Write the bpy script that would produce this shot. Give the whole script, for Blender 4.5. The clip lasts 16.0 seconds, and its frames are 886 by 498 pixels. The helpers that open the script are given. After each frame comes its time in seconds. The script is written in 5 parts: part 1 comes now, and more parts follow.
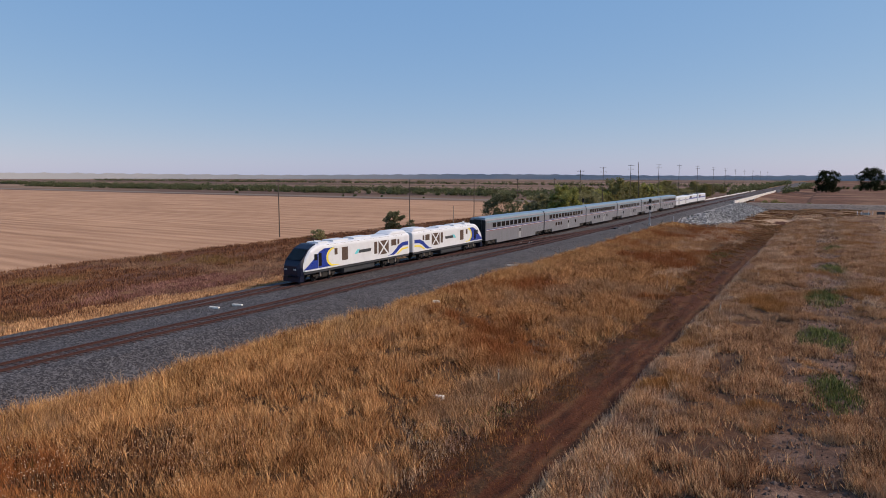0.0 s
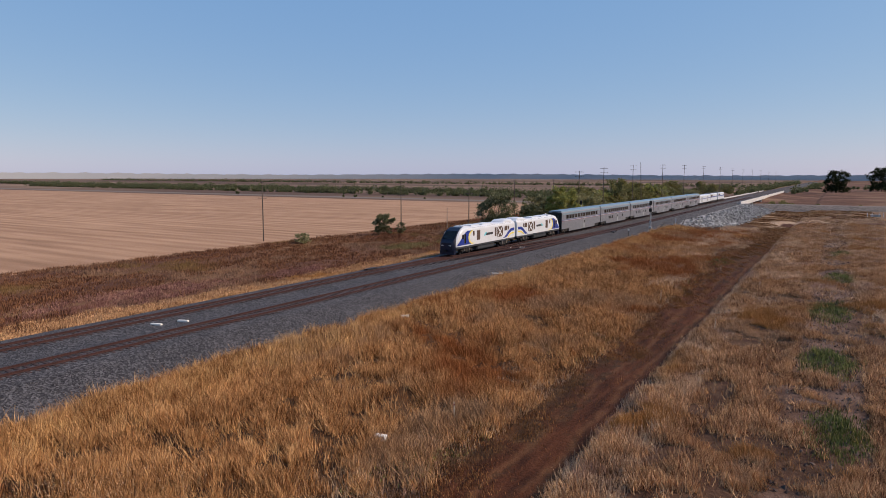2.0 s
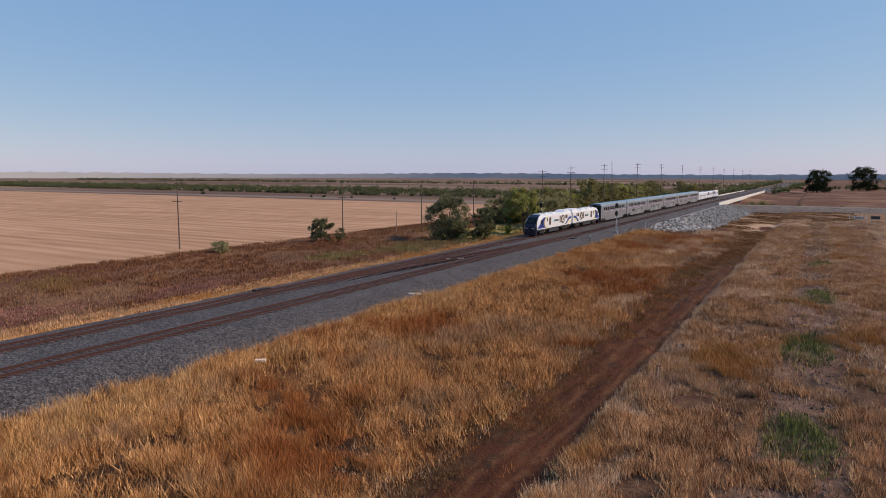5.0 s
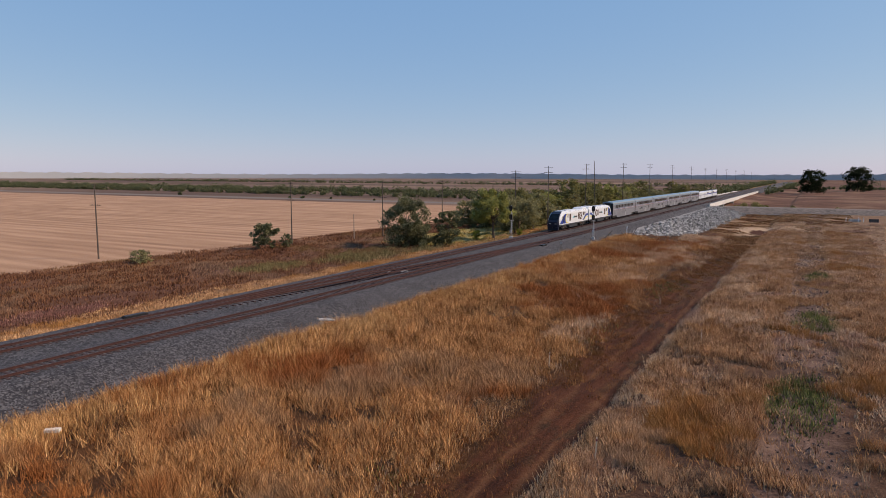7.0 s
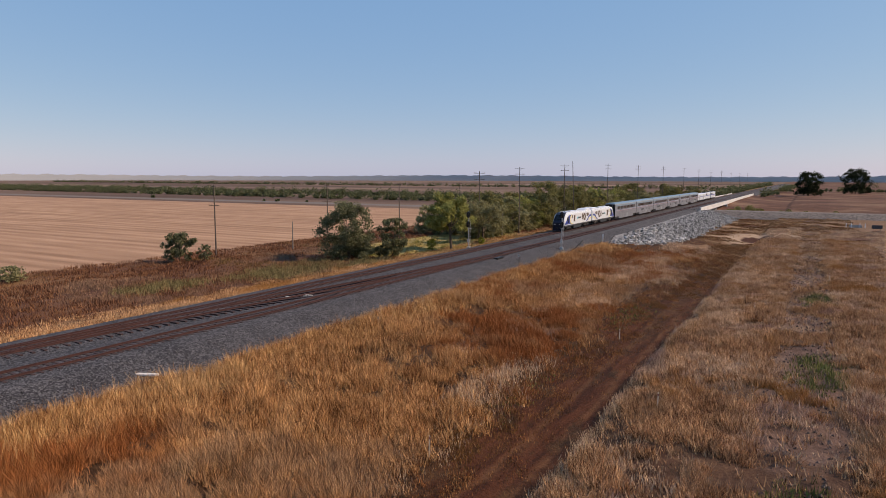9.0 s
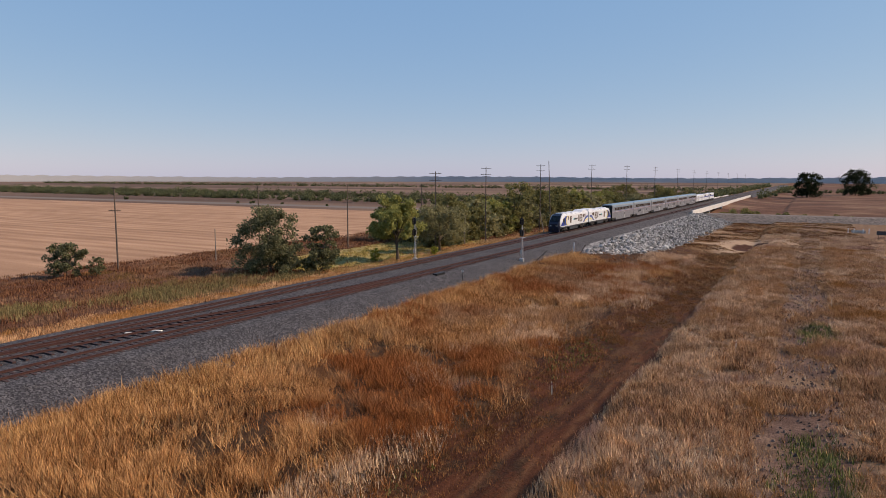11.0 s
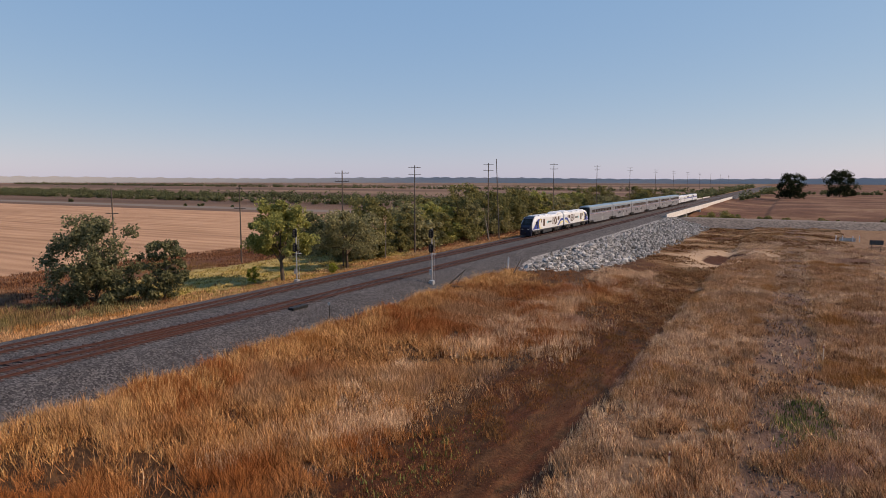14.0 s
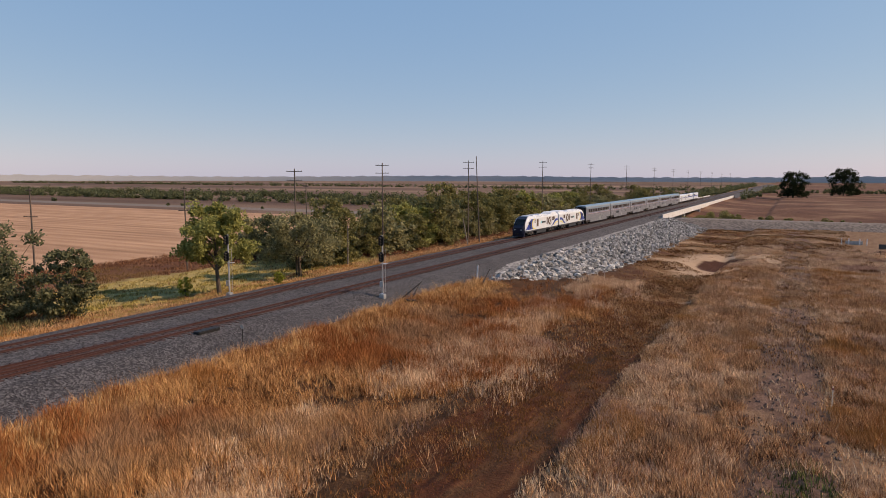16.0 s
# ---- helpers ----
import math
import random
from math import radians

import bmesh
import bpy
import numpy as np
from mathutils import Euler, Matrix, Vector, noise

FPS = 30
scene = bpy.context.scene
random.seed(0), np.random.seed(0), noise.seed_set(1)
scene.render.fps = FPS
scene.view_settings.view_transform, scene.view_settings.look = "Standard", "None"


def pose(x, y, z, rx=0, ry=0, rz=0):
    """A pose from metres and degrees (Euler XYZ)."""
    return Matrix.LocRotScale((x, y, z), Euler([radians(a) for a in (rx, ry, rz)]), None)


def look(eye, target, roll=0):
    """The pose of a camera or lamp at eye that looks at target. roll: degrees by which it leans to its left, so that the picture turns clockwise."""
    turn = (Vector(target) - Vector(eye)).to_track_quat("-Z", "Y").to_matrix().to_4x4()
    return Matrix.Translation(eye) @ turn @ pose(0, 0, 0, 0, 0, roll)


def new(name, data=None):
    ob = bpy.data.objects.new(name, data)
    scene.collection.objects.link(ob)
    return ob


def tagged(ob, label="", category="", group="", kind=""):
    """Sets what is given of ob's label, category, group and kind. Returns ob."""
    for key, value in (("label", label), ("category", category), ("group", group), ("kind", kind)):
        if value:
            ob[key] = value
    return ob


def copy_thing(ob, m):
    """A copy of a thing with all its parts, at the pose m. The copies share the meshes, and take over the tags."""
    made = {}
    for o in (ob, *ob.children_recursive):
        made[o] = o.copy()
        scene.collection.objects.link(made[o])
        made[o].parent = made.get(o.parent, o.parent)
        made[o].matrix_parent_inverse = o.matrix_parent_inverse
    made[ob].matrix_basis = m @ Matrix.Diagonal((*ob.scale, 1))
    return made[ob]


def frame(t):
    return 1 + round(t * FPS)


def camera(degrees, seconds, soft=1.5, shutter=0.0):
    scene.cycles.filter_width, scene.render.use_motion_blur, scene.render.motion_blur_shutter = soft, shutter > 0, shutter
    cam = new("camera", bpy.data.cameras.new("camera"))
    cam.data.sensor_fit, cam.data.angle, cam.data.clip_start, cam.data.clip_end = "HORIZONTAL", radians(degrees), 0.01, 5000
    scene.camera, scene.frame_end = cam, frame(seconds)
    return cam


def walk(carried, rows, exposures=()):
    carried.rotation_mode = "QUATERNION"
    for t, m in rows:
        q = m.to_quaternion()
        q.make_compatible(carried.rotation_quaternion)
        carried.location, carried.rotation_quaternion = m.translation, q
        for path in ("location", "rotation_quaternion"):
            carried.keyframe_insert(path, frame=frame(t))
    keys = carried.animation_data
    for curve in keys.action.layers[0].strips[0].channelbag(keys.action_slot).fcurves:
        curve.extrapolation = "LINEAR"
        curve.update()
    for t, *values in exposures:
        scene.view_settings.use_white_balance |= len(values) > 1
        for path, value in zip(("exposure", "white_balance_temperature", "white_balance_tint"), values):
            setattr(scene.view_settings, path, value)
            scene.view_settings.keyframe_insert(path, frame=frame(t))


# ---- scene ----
cam = camera(69.0, 16.0, soft=0.7)
PATH = [
    (0.0, pose(0.30, 0.19, 11.90, 83.49, -0.12, 30.87)),
    (0.5, pose(0.36, 0.60, 12.01, 83.48, -0.12, 31.04)),
    (1.0, pose(0.42, 1.80, 12.11, 83.47, -0.12, 31.20)),
    (1.5, pose(0.49, 3.90, 12.20, 83.47, -0.12, 31.36)),
    (2.0, pose(0.55, 6.80, 12.27, 83.46, -0.12, 31.52)),
    (2.5, pose(0.61, 9.20, 12.33, 83.45, -0.12, 31.41)),
    (3.0, pose(0.68, 11.60, 12.39, 83.44, -0.12, 30.74)),
    (3.5, pose(0.74, 14.30, 12.43, 83.42, -0.12, 30.38)),
    (4.0, pose(0.80, 17.30, 12.46, 83.41, -0.12, 30.45)),
    (6.5, pose(0.50, 34.40, 12.52, 83.39, -0.12, 29.98)),
    (7.0, pose(0.44, 38.50, 12.52, 83.41, -0.12, 29.91)),
    (7.5, pose(0.38, 42.80, 12.51, 83.44, -0.12, 29.83)),
    (8.0, pose(0.32, 47.40, 12.50, 83.49, -0.12, 29.81)),
    (8.5, pose(0.26, 52.20, 12.48, 83.54, -0.12, 29.72)),
    (9.0, pose(0.20, 57.10, 12.47, 83.59, -0.12, 29.69)),
    (11.5, pose(0.24, 79.90, 12.38, 83.73, -0.12, 29.56)),
    (12.0, pose(0.24, 84.40, 12.37, 83.76, -0.12, 29.34)),
    (12.5, pose(0.25, 88.80, 12.36, 83.78, -0.12, 29.17)),
    (13.0, pose(0.26, 92.90, 12.35, 83.78, -0.12, 28.95)),
    (13.5, pose(0.26, 96.80, 12.35, 83.78, -0.12, 28.79)),
    (14.0, pose(0.27, 100.40, 12.36, 83.78, -0.12, 28.51)),
    (14.5, pose(0.28, 103.90, 12.37, 83.75, -0.12, 28.70)),
    (15.0, pose(0.29, 106.90, 12.39, 83.71, -0.12, 28.80)),
    (15.5, pose(0.29, 109.60, 12.42, 83.67, -0.12, 28.80)),
    (16.0, pose(0.30, 111.80, 12.45, 83.64, -0.12, 28.70)),
]
walk(cam, PATH, ((0.0, 0.0, 7200, 20), (4.0, 0.04, 7380, 21), (9.0, 0.09, 7750, 21), (12.5, 0.11, 8050, 22), (16.0, 0.1, 8350, 23)))

# ---- light: clear autumn sky, sun ahead on the right-hand side ----
SUN_ELEVATION, SUN_AZIMUTH = 38.0, 62.0     # azimuth from +y towards +x
world = bpy.data.worlds.new("sky")
scene.world = world
world.use_nodes = True
wn = world.node_tree.nodes
sky = wn.new("ShaderNodeTexSky")
sky.sky_type = "NISHITA"
sky.sun_disc = False
sky.sun_elevation = radians(SUN_ELEVATION)
sky.sun_rotation = radians(SUN_AZIMUTH)
sky.altitude, sky.air_density, sky.dust_density, sky.ozone_density = 20.0, 1.0, 0.25, 5.0
tint = wn.new("ShaderNodeMix")
tint.data_type, tint.blend_type = "RGBA", "MULTIPLY"
tint.inputs[0].default_value = 1.0
tint.inputs[7].default_value = (0.59, 0.42, 0.2, 1)
world.node_tree.links.new(sky.outputs[0], tint.inputs[6])
haze = wn.new("ShaderNodeMix")
haze.data_type, haze.blend_type = "RGBA", "ADD"
haze.inputs[0].default_value = 1.0
haze.inputs[7].default_value = (0.6, 2.1, 4.85, 1)
world.node_tree.links.new(tint.outputs[2], haze.inputs[6])
world.node_tree.links.new(haze.outputs[2], wn["Background"].inputs[0])
wn["Background"].inputs[1].default_value = 0.115
sun = new("sun", bpy.data.lights.new("sun", "SUN"))
sun.data.energy, sun.data.angle, sun.data.color = 4.15, radians(0.5), (1.0, 0.865, 0.70)
sun_at = Vector((math.sin(radians(SUN_AZIMUTH)) * math.cos(radians(SUN_ELEVATION)),
                 math.cos(radians(SUN_AZIMUTH)) * math.cos(radians(SUN_ELEVATION)), math.sin(radians(SUN_ELEVATION))))
sun.matrix_world = look(sun_at * 300, (0, 0, 0))


# ---- materials ----
class Nodes:
    """A short way to write node trees."""

    def __init__(self, name, roughness=0.8, metallic=0.0, specular=0.4):
        self.m = bpy.data.materials.new(name)
        self.m.use_nodes = True
        self.t = self.m.node_tree
        self.b = self.t.nodes["Principled BSDF"]
        self.b.inputs["Roughness"].default_value = roughness
        self.b.inputs["Metallic"].default_value = metallic
        self.b.inputs["Specular IOR Level"].default_value = specular

    def put(self, socket, value):
        if isinstance(value, bpy.types.NodeSocket):
            self.t.links.new(value, socket)
        elif isinstance(value, (tuple, list)) and len(value) == 3 and socket.type == "RGBA":
            socket.default_value = (*value, 1)
        else:
            socket.default_value = value

    def node(self, kind):
        return self.t.nodes.new("ShaderNode" + kind)

    def position(self):
        return self.node("NewGeometry").outputs["Position"]

    def local(self):
        return self.node("TexCoord").outputs["Object"]

    def xyz(self, v):
        n = self.node("SeparateXYZ")
        self.put(n.inputs[0], v)
        return n.outputs

    def scaled(self, v, s):
        n = self.node("VectorMath")
        n.operation = "MULTIPLY"
        self.put(n.inputs[0], v)
        n.inputs[1].default_value = s
        return n.outputs[0]

    def noise(self, v, scale, detail=4.0, rough=0.6):
        n = self.node("TexNoise")
        self.put(n.inputs["Vector"], v)
        n.inputs["Scale"].default_value, n.inputs["Detail"].default_value, n.inputs["Roughness"].default_value = scale, detail, rough
        return n.outputs["Fac"]

    def voronoi(self, v, scale):
        n = self.node("TexVoronoi")
        self.put(n.inputs["Vector"], v)
        n.inputs["Scale"].default_value = scale
        return n.outputs

    def math(self, op, a, b=0.0, c=0.0):
        n = self.node("Math")
        n.operation = op
        for s, v in zip(n.inputs, (a, b, c)):
            self.put(s, v)
        return n.outputs[0]

    def step(self, v, a, b):
        n = self.node("MapRange")
        n.interpolation_type = "SMOOTHSTEP"
        self.put(n.inputs["Value"], v)
        n.inputs["From Min"].default_value, n.inputs["From Max"].default_value = a, b
        return n.outputs["Result"]

    def band(self, v, a, b, soft):
        return self.math("MULTIPLY", self.step(v, a - soft, a + soft), self.step(v, b + soft, b - soft))

    def mix(self, fac, a, b):
        n = self.node("Mix")
        n.data_type = "RGBA"
        self.put(n.inputs[0], fac)
        self.put(n.inputs[6], a)
        self.put(n.inputs[7], b)
        return n.outputs[2]

    def ramp(self, v, stops):
        n = self.node("ValToRGB")
        self.put(n.inputs[0], v)
        e = n.color_ramp.elements
        while len(e) < len(stops):
            e.new(0.5)
        for el, (p, col) in zip(e, stops):
            el.position, el.color = p, (*col, 1)
        return n.outputs[0]

    def color(self, c):
        self.put(self.b.inputs["Base Color"], c)
        return self

    def bump(self, h, strength=0.5, distance=0.05):
        n = self.node("Bump")
        n.inputs["Strength"].default_value, n.inputs["Distance"].default_value = strength, distance
        self.put(n.inputs["Height"], h)
        self.t.links.new(n.outputs[0], self.b.inputs["Normal"])
        return self


def plain(name, col, roughness=0.6, metallic=0.0, wear=0.25, scale=3.0, specular=0.4):
    """A painted or cast surface with broad stains and fine grain."""
    n = Nodes(name, roughness, metallic, specular)
    p = n.local()
    dark = tuple(c * (1 - wear) for c in col)
    light = tuple(min(1, c * (1 + wear * 0.4)) for c in col)
    f = n.math("ADD", n.math("MULTIPLY", n.noise(p, scale), 0.7), n.math("MULTIPLY", n.noise(p, scale * 14), 0.3))
    n.color(n.ramp(f, [(0.3, dark), (0.65, light)]))
    n.put(n.b.inputs["Roughness"], n.math("ADD", n.math("MULTIPLY", n.noise(p, scale * 3), 0.25), roughness - 0.12))
    return n.m


def ground_material():
    n = Nodes("soil_and_dry_grass", 0.95, specular=0.15)
    p = n.position()
    wob = n.math("MULTIPLY", n.math("SUBTRACT", n.noise(p, 0.12, 3), 0.5), 5.0)
    fine = n.math("MULTIPLY", n.math("SUBTRACT", n.noise(p, 0.9, 4), 0.5), 3.0)
    px, py, _ = n.xyz(p)
    x = n.math("ADD", px, n.math("ADD", wob, fine))
    y = n.math("ADD", py, n.math("MULTIPLY", wob, 2.0))
    g1, g2, g3 = n.noise(p, 0.06, 3), n.noise(p, 0.6, 5), n.noise(p, 6.0, 4)
    mixn = n.math("ADD", n.math("MULTIPLY", g2, 0.55), n.math("MULTIPLY", g3, 0.45))
    # rough dry grassland, the ground between the tufts darkened to paint their shade
    base = n.ramp(mixn, [(0.36, (0.018, 0.009, 0.005)), (0.5, (0.045, 0.022, 0.011)), (0.66, (0.12, 0.064, 0.03))])
    rust = n.ramp(mixn, [(0.3, (0.04, 0.016, 0.007)), (0.7, (0.12, 0.05, 0.018))])
    col = n.mix(n.math("MULTIPLY", n.step(g1, 0.48, 0.62), 0.7), base, rust)
    mauve = n.ramp(mixn, [(0.3, (0.028, 0.012, 0.008)), (0.5, (0.072, 0.036, 0.022)), (0.72, (0.17, 0.095, 0.056))])
    col = n.mix(n.step(x, -10.5, -8.0), col, mauve)
    litter = n.ramp(mixn, [(0.3, (0.075, 0.04, 0.024)), (0.5, (0.17, 0.10, 0.06)), (0.72, (0.31, 0.20, 0.125))])
    col = n.mix(n.math("MULTIPLY", n.step(x, -10.0, -7.0), n.step(y, 85, 120)), col, litter)
    # graded dirt track with wheel ruts
    dirt = n.ramp(n.math("ADD", n.math("MULTIPLY", n.noise(n.scaled(p, (1.0, 0.12, 1.0)), 1.6, 5), 0.7), n.math("MULTIPLY", g3, 0.3)),
                  [(0.36, (0.024, 0.008, 0.0045)), (0.5, (0.06, 0.019, 0.0085)), (0.7, (0.115, 0.042, 0.019))])
    xr = n.math("ADD", px, n.math("MULTIPLY", n.math("SUBTRACT", n.noise(p, 0.2, 2), 0.5), 1.6))
    ruts = n.math("MAXIMUM", n.band(xr, -13.7, -13.3, 0.25), n.band(xr, -11.9, -11.5, 0.25))
    dirt = n.mix(n.math("MULTIPLY", n.math("MULTIPLY", ruts, n.step(g2, 0.3, 0.55)), 0.55), dirt, (0.15, 0.07, 0.033))
    along = n.step(y, 200, 160)
    col = n.mix(n.math("MULTIPLY", n.math("MULTIPLY", n.band(n.math("ADD", x, n.math("MULTIPLY", n.math("MULTIPLY", n.step(y, 70, 125), n.step(x, -10.6, -14.0)), 3.6)), -14.9, -10.2, 0.8), n.step(n.noise(n.scaled(p, (1.0, 0.35, 1.0)), 0.55, 5, 0.7), 0.36, 0.5)), along), col, dirt)
    # bare earth strips with cracked clay on the bank
    clay = n.ramp(mixn, [(0.3, (0.042, 0.023, 0.017)), (0.5, (0.115, 0.067, 0.05)), (0.7, (0.22, 0.14, 0.105))])
    col = n.mix(n.math("MULTIPLY", n.band(x, -1.6, 2.8, 0.7), n.step(n.noise(p, 0.13, 3), 0.38, 0.5)), col, clay)
    # wet brown flats before the creek
    flats = n.ramp(n.noise(n.scaled(p, (0.4, 1.0, 1.0)), 0.16, 5), [(0.38, (0.075, 0.03, 0.014)), (0.5, (0.14, 0.07, 0.03)), (0.62, (0.32, 0.21, 0.13))])
    col = n.mix(n.math("MULTIPLY", n.band(x, -24, -3, 2.0), n.step(y, 165, 195)), col, flats)
    # red-brown hollow with a pale sandy rim
    dx, dy = n.math("DIVIDE", n.math("ADD", px, 10.4), 3.4), n.math("DIVIDE", n.math("SUBTRACT", py, 234.5), 6.5)
    far = n.math("ADD", n.math("SQRT", n.math("ADD", n.math("MULTIPLY", dx, dx), n.math("MULTIPLY", dy, dy))), n.math("MULTIPLY", n.math("SUBTRACT", g2, 0.5), 0.5))
    col = n.mix(n.math("MULTIPLY", n.step(far, 3.2, 2.0), 0.85), col, (0.40, 0.28, 0.19))
    col = n.mix(n.step(far, 1.4, 1.15), col, (0.055, 0.02, 0.011))
    # weedy verge on the far side of the line
    weeds = n.ramp(n.math("ADD", n.math("MULTIPLY", n.noise(n.scaled(p, (1, 0.3, 1)), 0.12, 4), 0.6), n.math("MULTIPLY", g3, 0.4)),
                   [(0.36, (0.065, 0.027, 0.017)), (0.5, (0.125, 0.056, 0.033)), (0.64, (0.22, 0.13, 0.062))])
    strip = n.ramp(mixn, [(0.3, (0.20, 0.12, 0.055)), (0.7, (0.38, 0.26, 0.13))])
    col = n.mix(n.step(x, -55, -56), col, strip)
    col = n.mix(n.step(x, -59.5, -62), col, weeds)
    lawn = n.ramp(mixn, [(0.3, (0.16, 0.14, 0.04)), (0.5, (0.32, 0.26, 0.10)), (0.7, (0.50, 0.40, 0.19))])
    col = n.mix(n.math("MULTIPLY", n.band(x, -80, -56.5, 1.5), n.math("MULTIPLY", n.band(y, 150, 202, 4), 0.85)), col, lawn)
    # harvested field with stubble rows
    wave = n.node("TexWave")
    wave.bands_direction = "Y"
    n.put(wave.inputs["Vector"], p)
    wave.inputs["Scale"].default_value, wave.inputs["Distortion"].default_value = 0.07, 2.6
    wave.inputs["Detail"].default_value, wave.inputs["Detail Scale"].default_value = 3.0, 0.4
    rows = n.math("ADD", n.math("MULTIPLY", wave.outputs["Fac"], 0.10), n.math("ADD", n.math("MULTIPLY", n.noise(n.scaled(p, (0.12, 1, 1)), 0.22, 6), 0.6), n.math("MULTIPLY", g3, 0.28)))
    stubble = n.ramp(rows, [(0.3, (0.23, 0.128, 0.076)), (0.48, (0.355, 0.207, 0.127)), (0.66, (0.50, 0.307, 0.192))])
    fx = n.math("ADD", px, n.math("MULTIPLY", wob, 0.5))
    fld = n.math("MULTIPLY", n.step(fx, -94.5, -96.5), n.step(py, 297, 295))
    col = n.mix(fld, col, stubble)
    # ploughed and fallow land beyond
    beyond = n.ramp(n.noise(n.scaled(p, (0.25, 1, 1)), 0.006, 4), [(0.35, (0.08, 0.048, 0.035)), (0.5, (0.14, 0.088, 0.064)), (0.64, (0.26, 0.175, 0.12))])
    col = n.mix(n.math("MULTIPLY", n.step(px, -62, -66), n.step(py, 295, 297)), col, beyond)
    grey = n.math("MULTIPLY", n.step(px, -66, -70), n.band(py, 312, 328, 3))
    col = n.mix(grey, col, (0.17, 0.145, 0.125))
    farr = n.ramp(n.noise(n.scaled(p, (0.7, 1, 1)), 0.03, 8, 0.7), [(0.36, (0.06, 0.026, 0.018)), (0.5, (0.12, 0.058, 0.037)), (0.66, (0.22, 0.135, 0.085))])
    col = n.mix(n.math("MULTIPLY", n.step(px, -60, -50), n.step(py, 325, 345)), col, farr)
    n.color(col)
    n.bump(n.math("ADD", n.math("MULTIPLY", g3, 0.6), n.noise(p, 1.5, 5)), 0.8, 0.12)
    return n.m


def blades_material(name, low, mid, high, alt, alt_from=0.5, patch=0.05, third=(0.33, 0.215, 0.15), rusty=0.0):
    """Dry stems: each island its own tone, broad patches of another one."""
    n = Nodes(name, 0.75, specular=0.1)
    low, mid, high, alt, third = ((c[0], c[1] * 0.96, c[2] * 0.92) for c in (low, mid, high, alt, third))
    p = n.position()
    r = n.node("NewGeometry").outputs["Random Per Island"]
    f = n.math("ADD", n.math("MULTIPLY", r, 0.34), n.math("MULTIPLY", n.math("ADD", n.noise(p, 0.35, 3), n.noise(p, 1.3, 3)), 0.34))
    a = n.ramp(f, [(0.36, low), (0.5, mid), (0.66, high)])
    b = n.ramp(f, [(0.2, tuple(c * 0.55 for c in alt)), (0.8, alt)])
    more = n.math("ADD", n.noise(p, patch, 3), n.math("MULTIPLY", n.step(n.xyz(p)[1], 85, 135), rusty))
    c = n.mix(n.step(more, alt_from, alt_from + 0.12), a, b)
    third = n.ramp(f, [(0.3, tuple(x * 0.5 for x in third)), (0.7, third)])
    far = n.node("VectorMath")
    far.inputs[1].default_value = (61.0, 17.0, 5.0)
    n.put(far.inputs[0], p)
    n.color(n.mix(n.math("MULTIPLY", n.step(n.noise(far.outputs[0], patch * 1.6, 4), 0.53, 0.64), 0.8), c, third))
    return n.m


def leaf_material(name, dark, mid, light):
    dark, light = (tuple(a * 0.6 + b * 0.4 for a, b in zip(c, mid)) for c in (dark, light))
    n = Nodes(name, 0.85, specular=0.12)
    r = n.node("NewGeometry").outputs["Random Per Island"]
    o = n.node("ObjectInfo").outputs["Random"]
    f = n.math("ADD", n.math("MULTIPLY", r, 0.6), n.math("ADD", n.math("MULTIPLY", n.noise(n.local(), 0.8, 2), 0.3), n.math("MULTIPLY", o, 0.12)))
    c = n.ramp(f, [(0.25, dark), (0.5, mid), (0.85, light)])
    n.color(c)
    # thin leaves let part of the light through
    thin_leaf = n.node("BsdfTranslucent")
    n.put(thin_leaf.inputs["Color"], c)
    both = n.node("MixShader")
    both.inputs[0].default_value = 0.42
    n.t.links.new(n.b.outputs[0], both.inputs[1])
    n.t.links.new(thin_leaf.outputs[0], both.inputs[2])
    n.t.links.new(both.outputs[0], n.t.nodes["Material Output"].inputs["Surface"])
    return n.m


def gravel_material(name, dark, mid, light, scale):
    n = Nodes(name, 0.85, specular=0.3)
    p = n.position()
    v = n.voronoi(p, scale)
    s = n.xyz(v["Color"])[0]
    f = n.math("ADD", n.math("MULTIPLY", s, 0.65), n.math("MULTIPLY", n.noise(p, 0.35, 4), 0.35))
    n.color(n.ramp(f, [(0.22, dark), (0.5, mid), (0.85, light)]))
    n.bump(v["Distance"], 0.9, 0.05)
    return n.m


def stone_material(name, dark, mid, light, specks=0.25):
    n = Nodes(name, 0.85, specular=0.3)
    p = n.position()
    r = n.node("NewGeometry").outputs["Random Per Island"]
    f = n.math("ADD", n.math("MULTIPLY", r, 1 - specks), n.math("MULTIPLY", n.noise(p, 3.0, 5), specks))
    n.color(n.ramp(f, [(0.1, dark), (0.5, mid), (0.9, light)]))
    n.bump(n.noise(p, 7.0, 4), 0.6, 0.03)
    return n.m


def steel_material(name, col, ribs):
    """Ribbed stainless side sheets, dulled by dust."""
    n = Nodes(name, 0.42, 0.55, 0.5)
    p = n.local()
    z = n.xyz(p)[2]
    streak = n.noise(n.scaled(p, (1, 6.0, 0.5)), 0.8, 4)
    n.color(n.ramp(streak, [(0.3, tuple(c * 0.72 for c in col)), (0.7, col)]))
    n.put(n.b.inputs["Roughness"], n.math("ADD", n.math("MULTIPLY", streak, 0.25), 0.3))
    n.bump(n.math("SINE", n.math("MULTIPLY", z, ribs)), 0.35, 0.02)
    return n.m


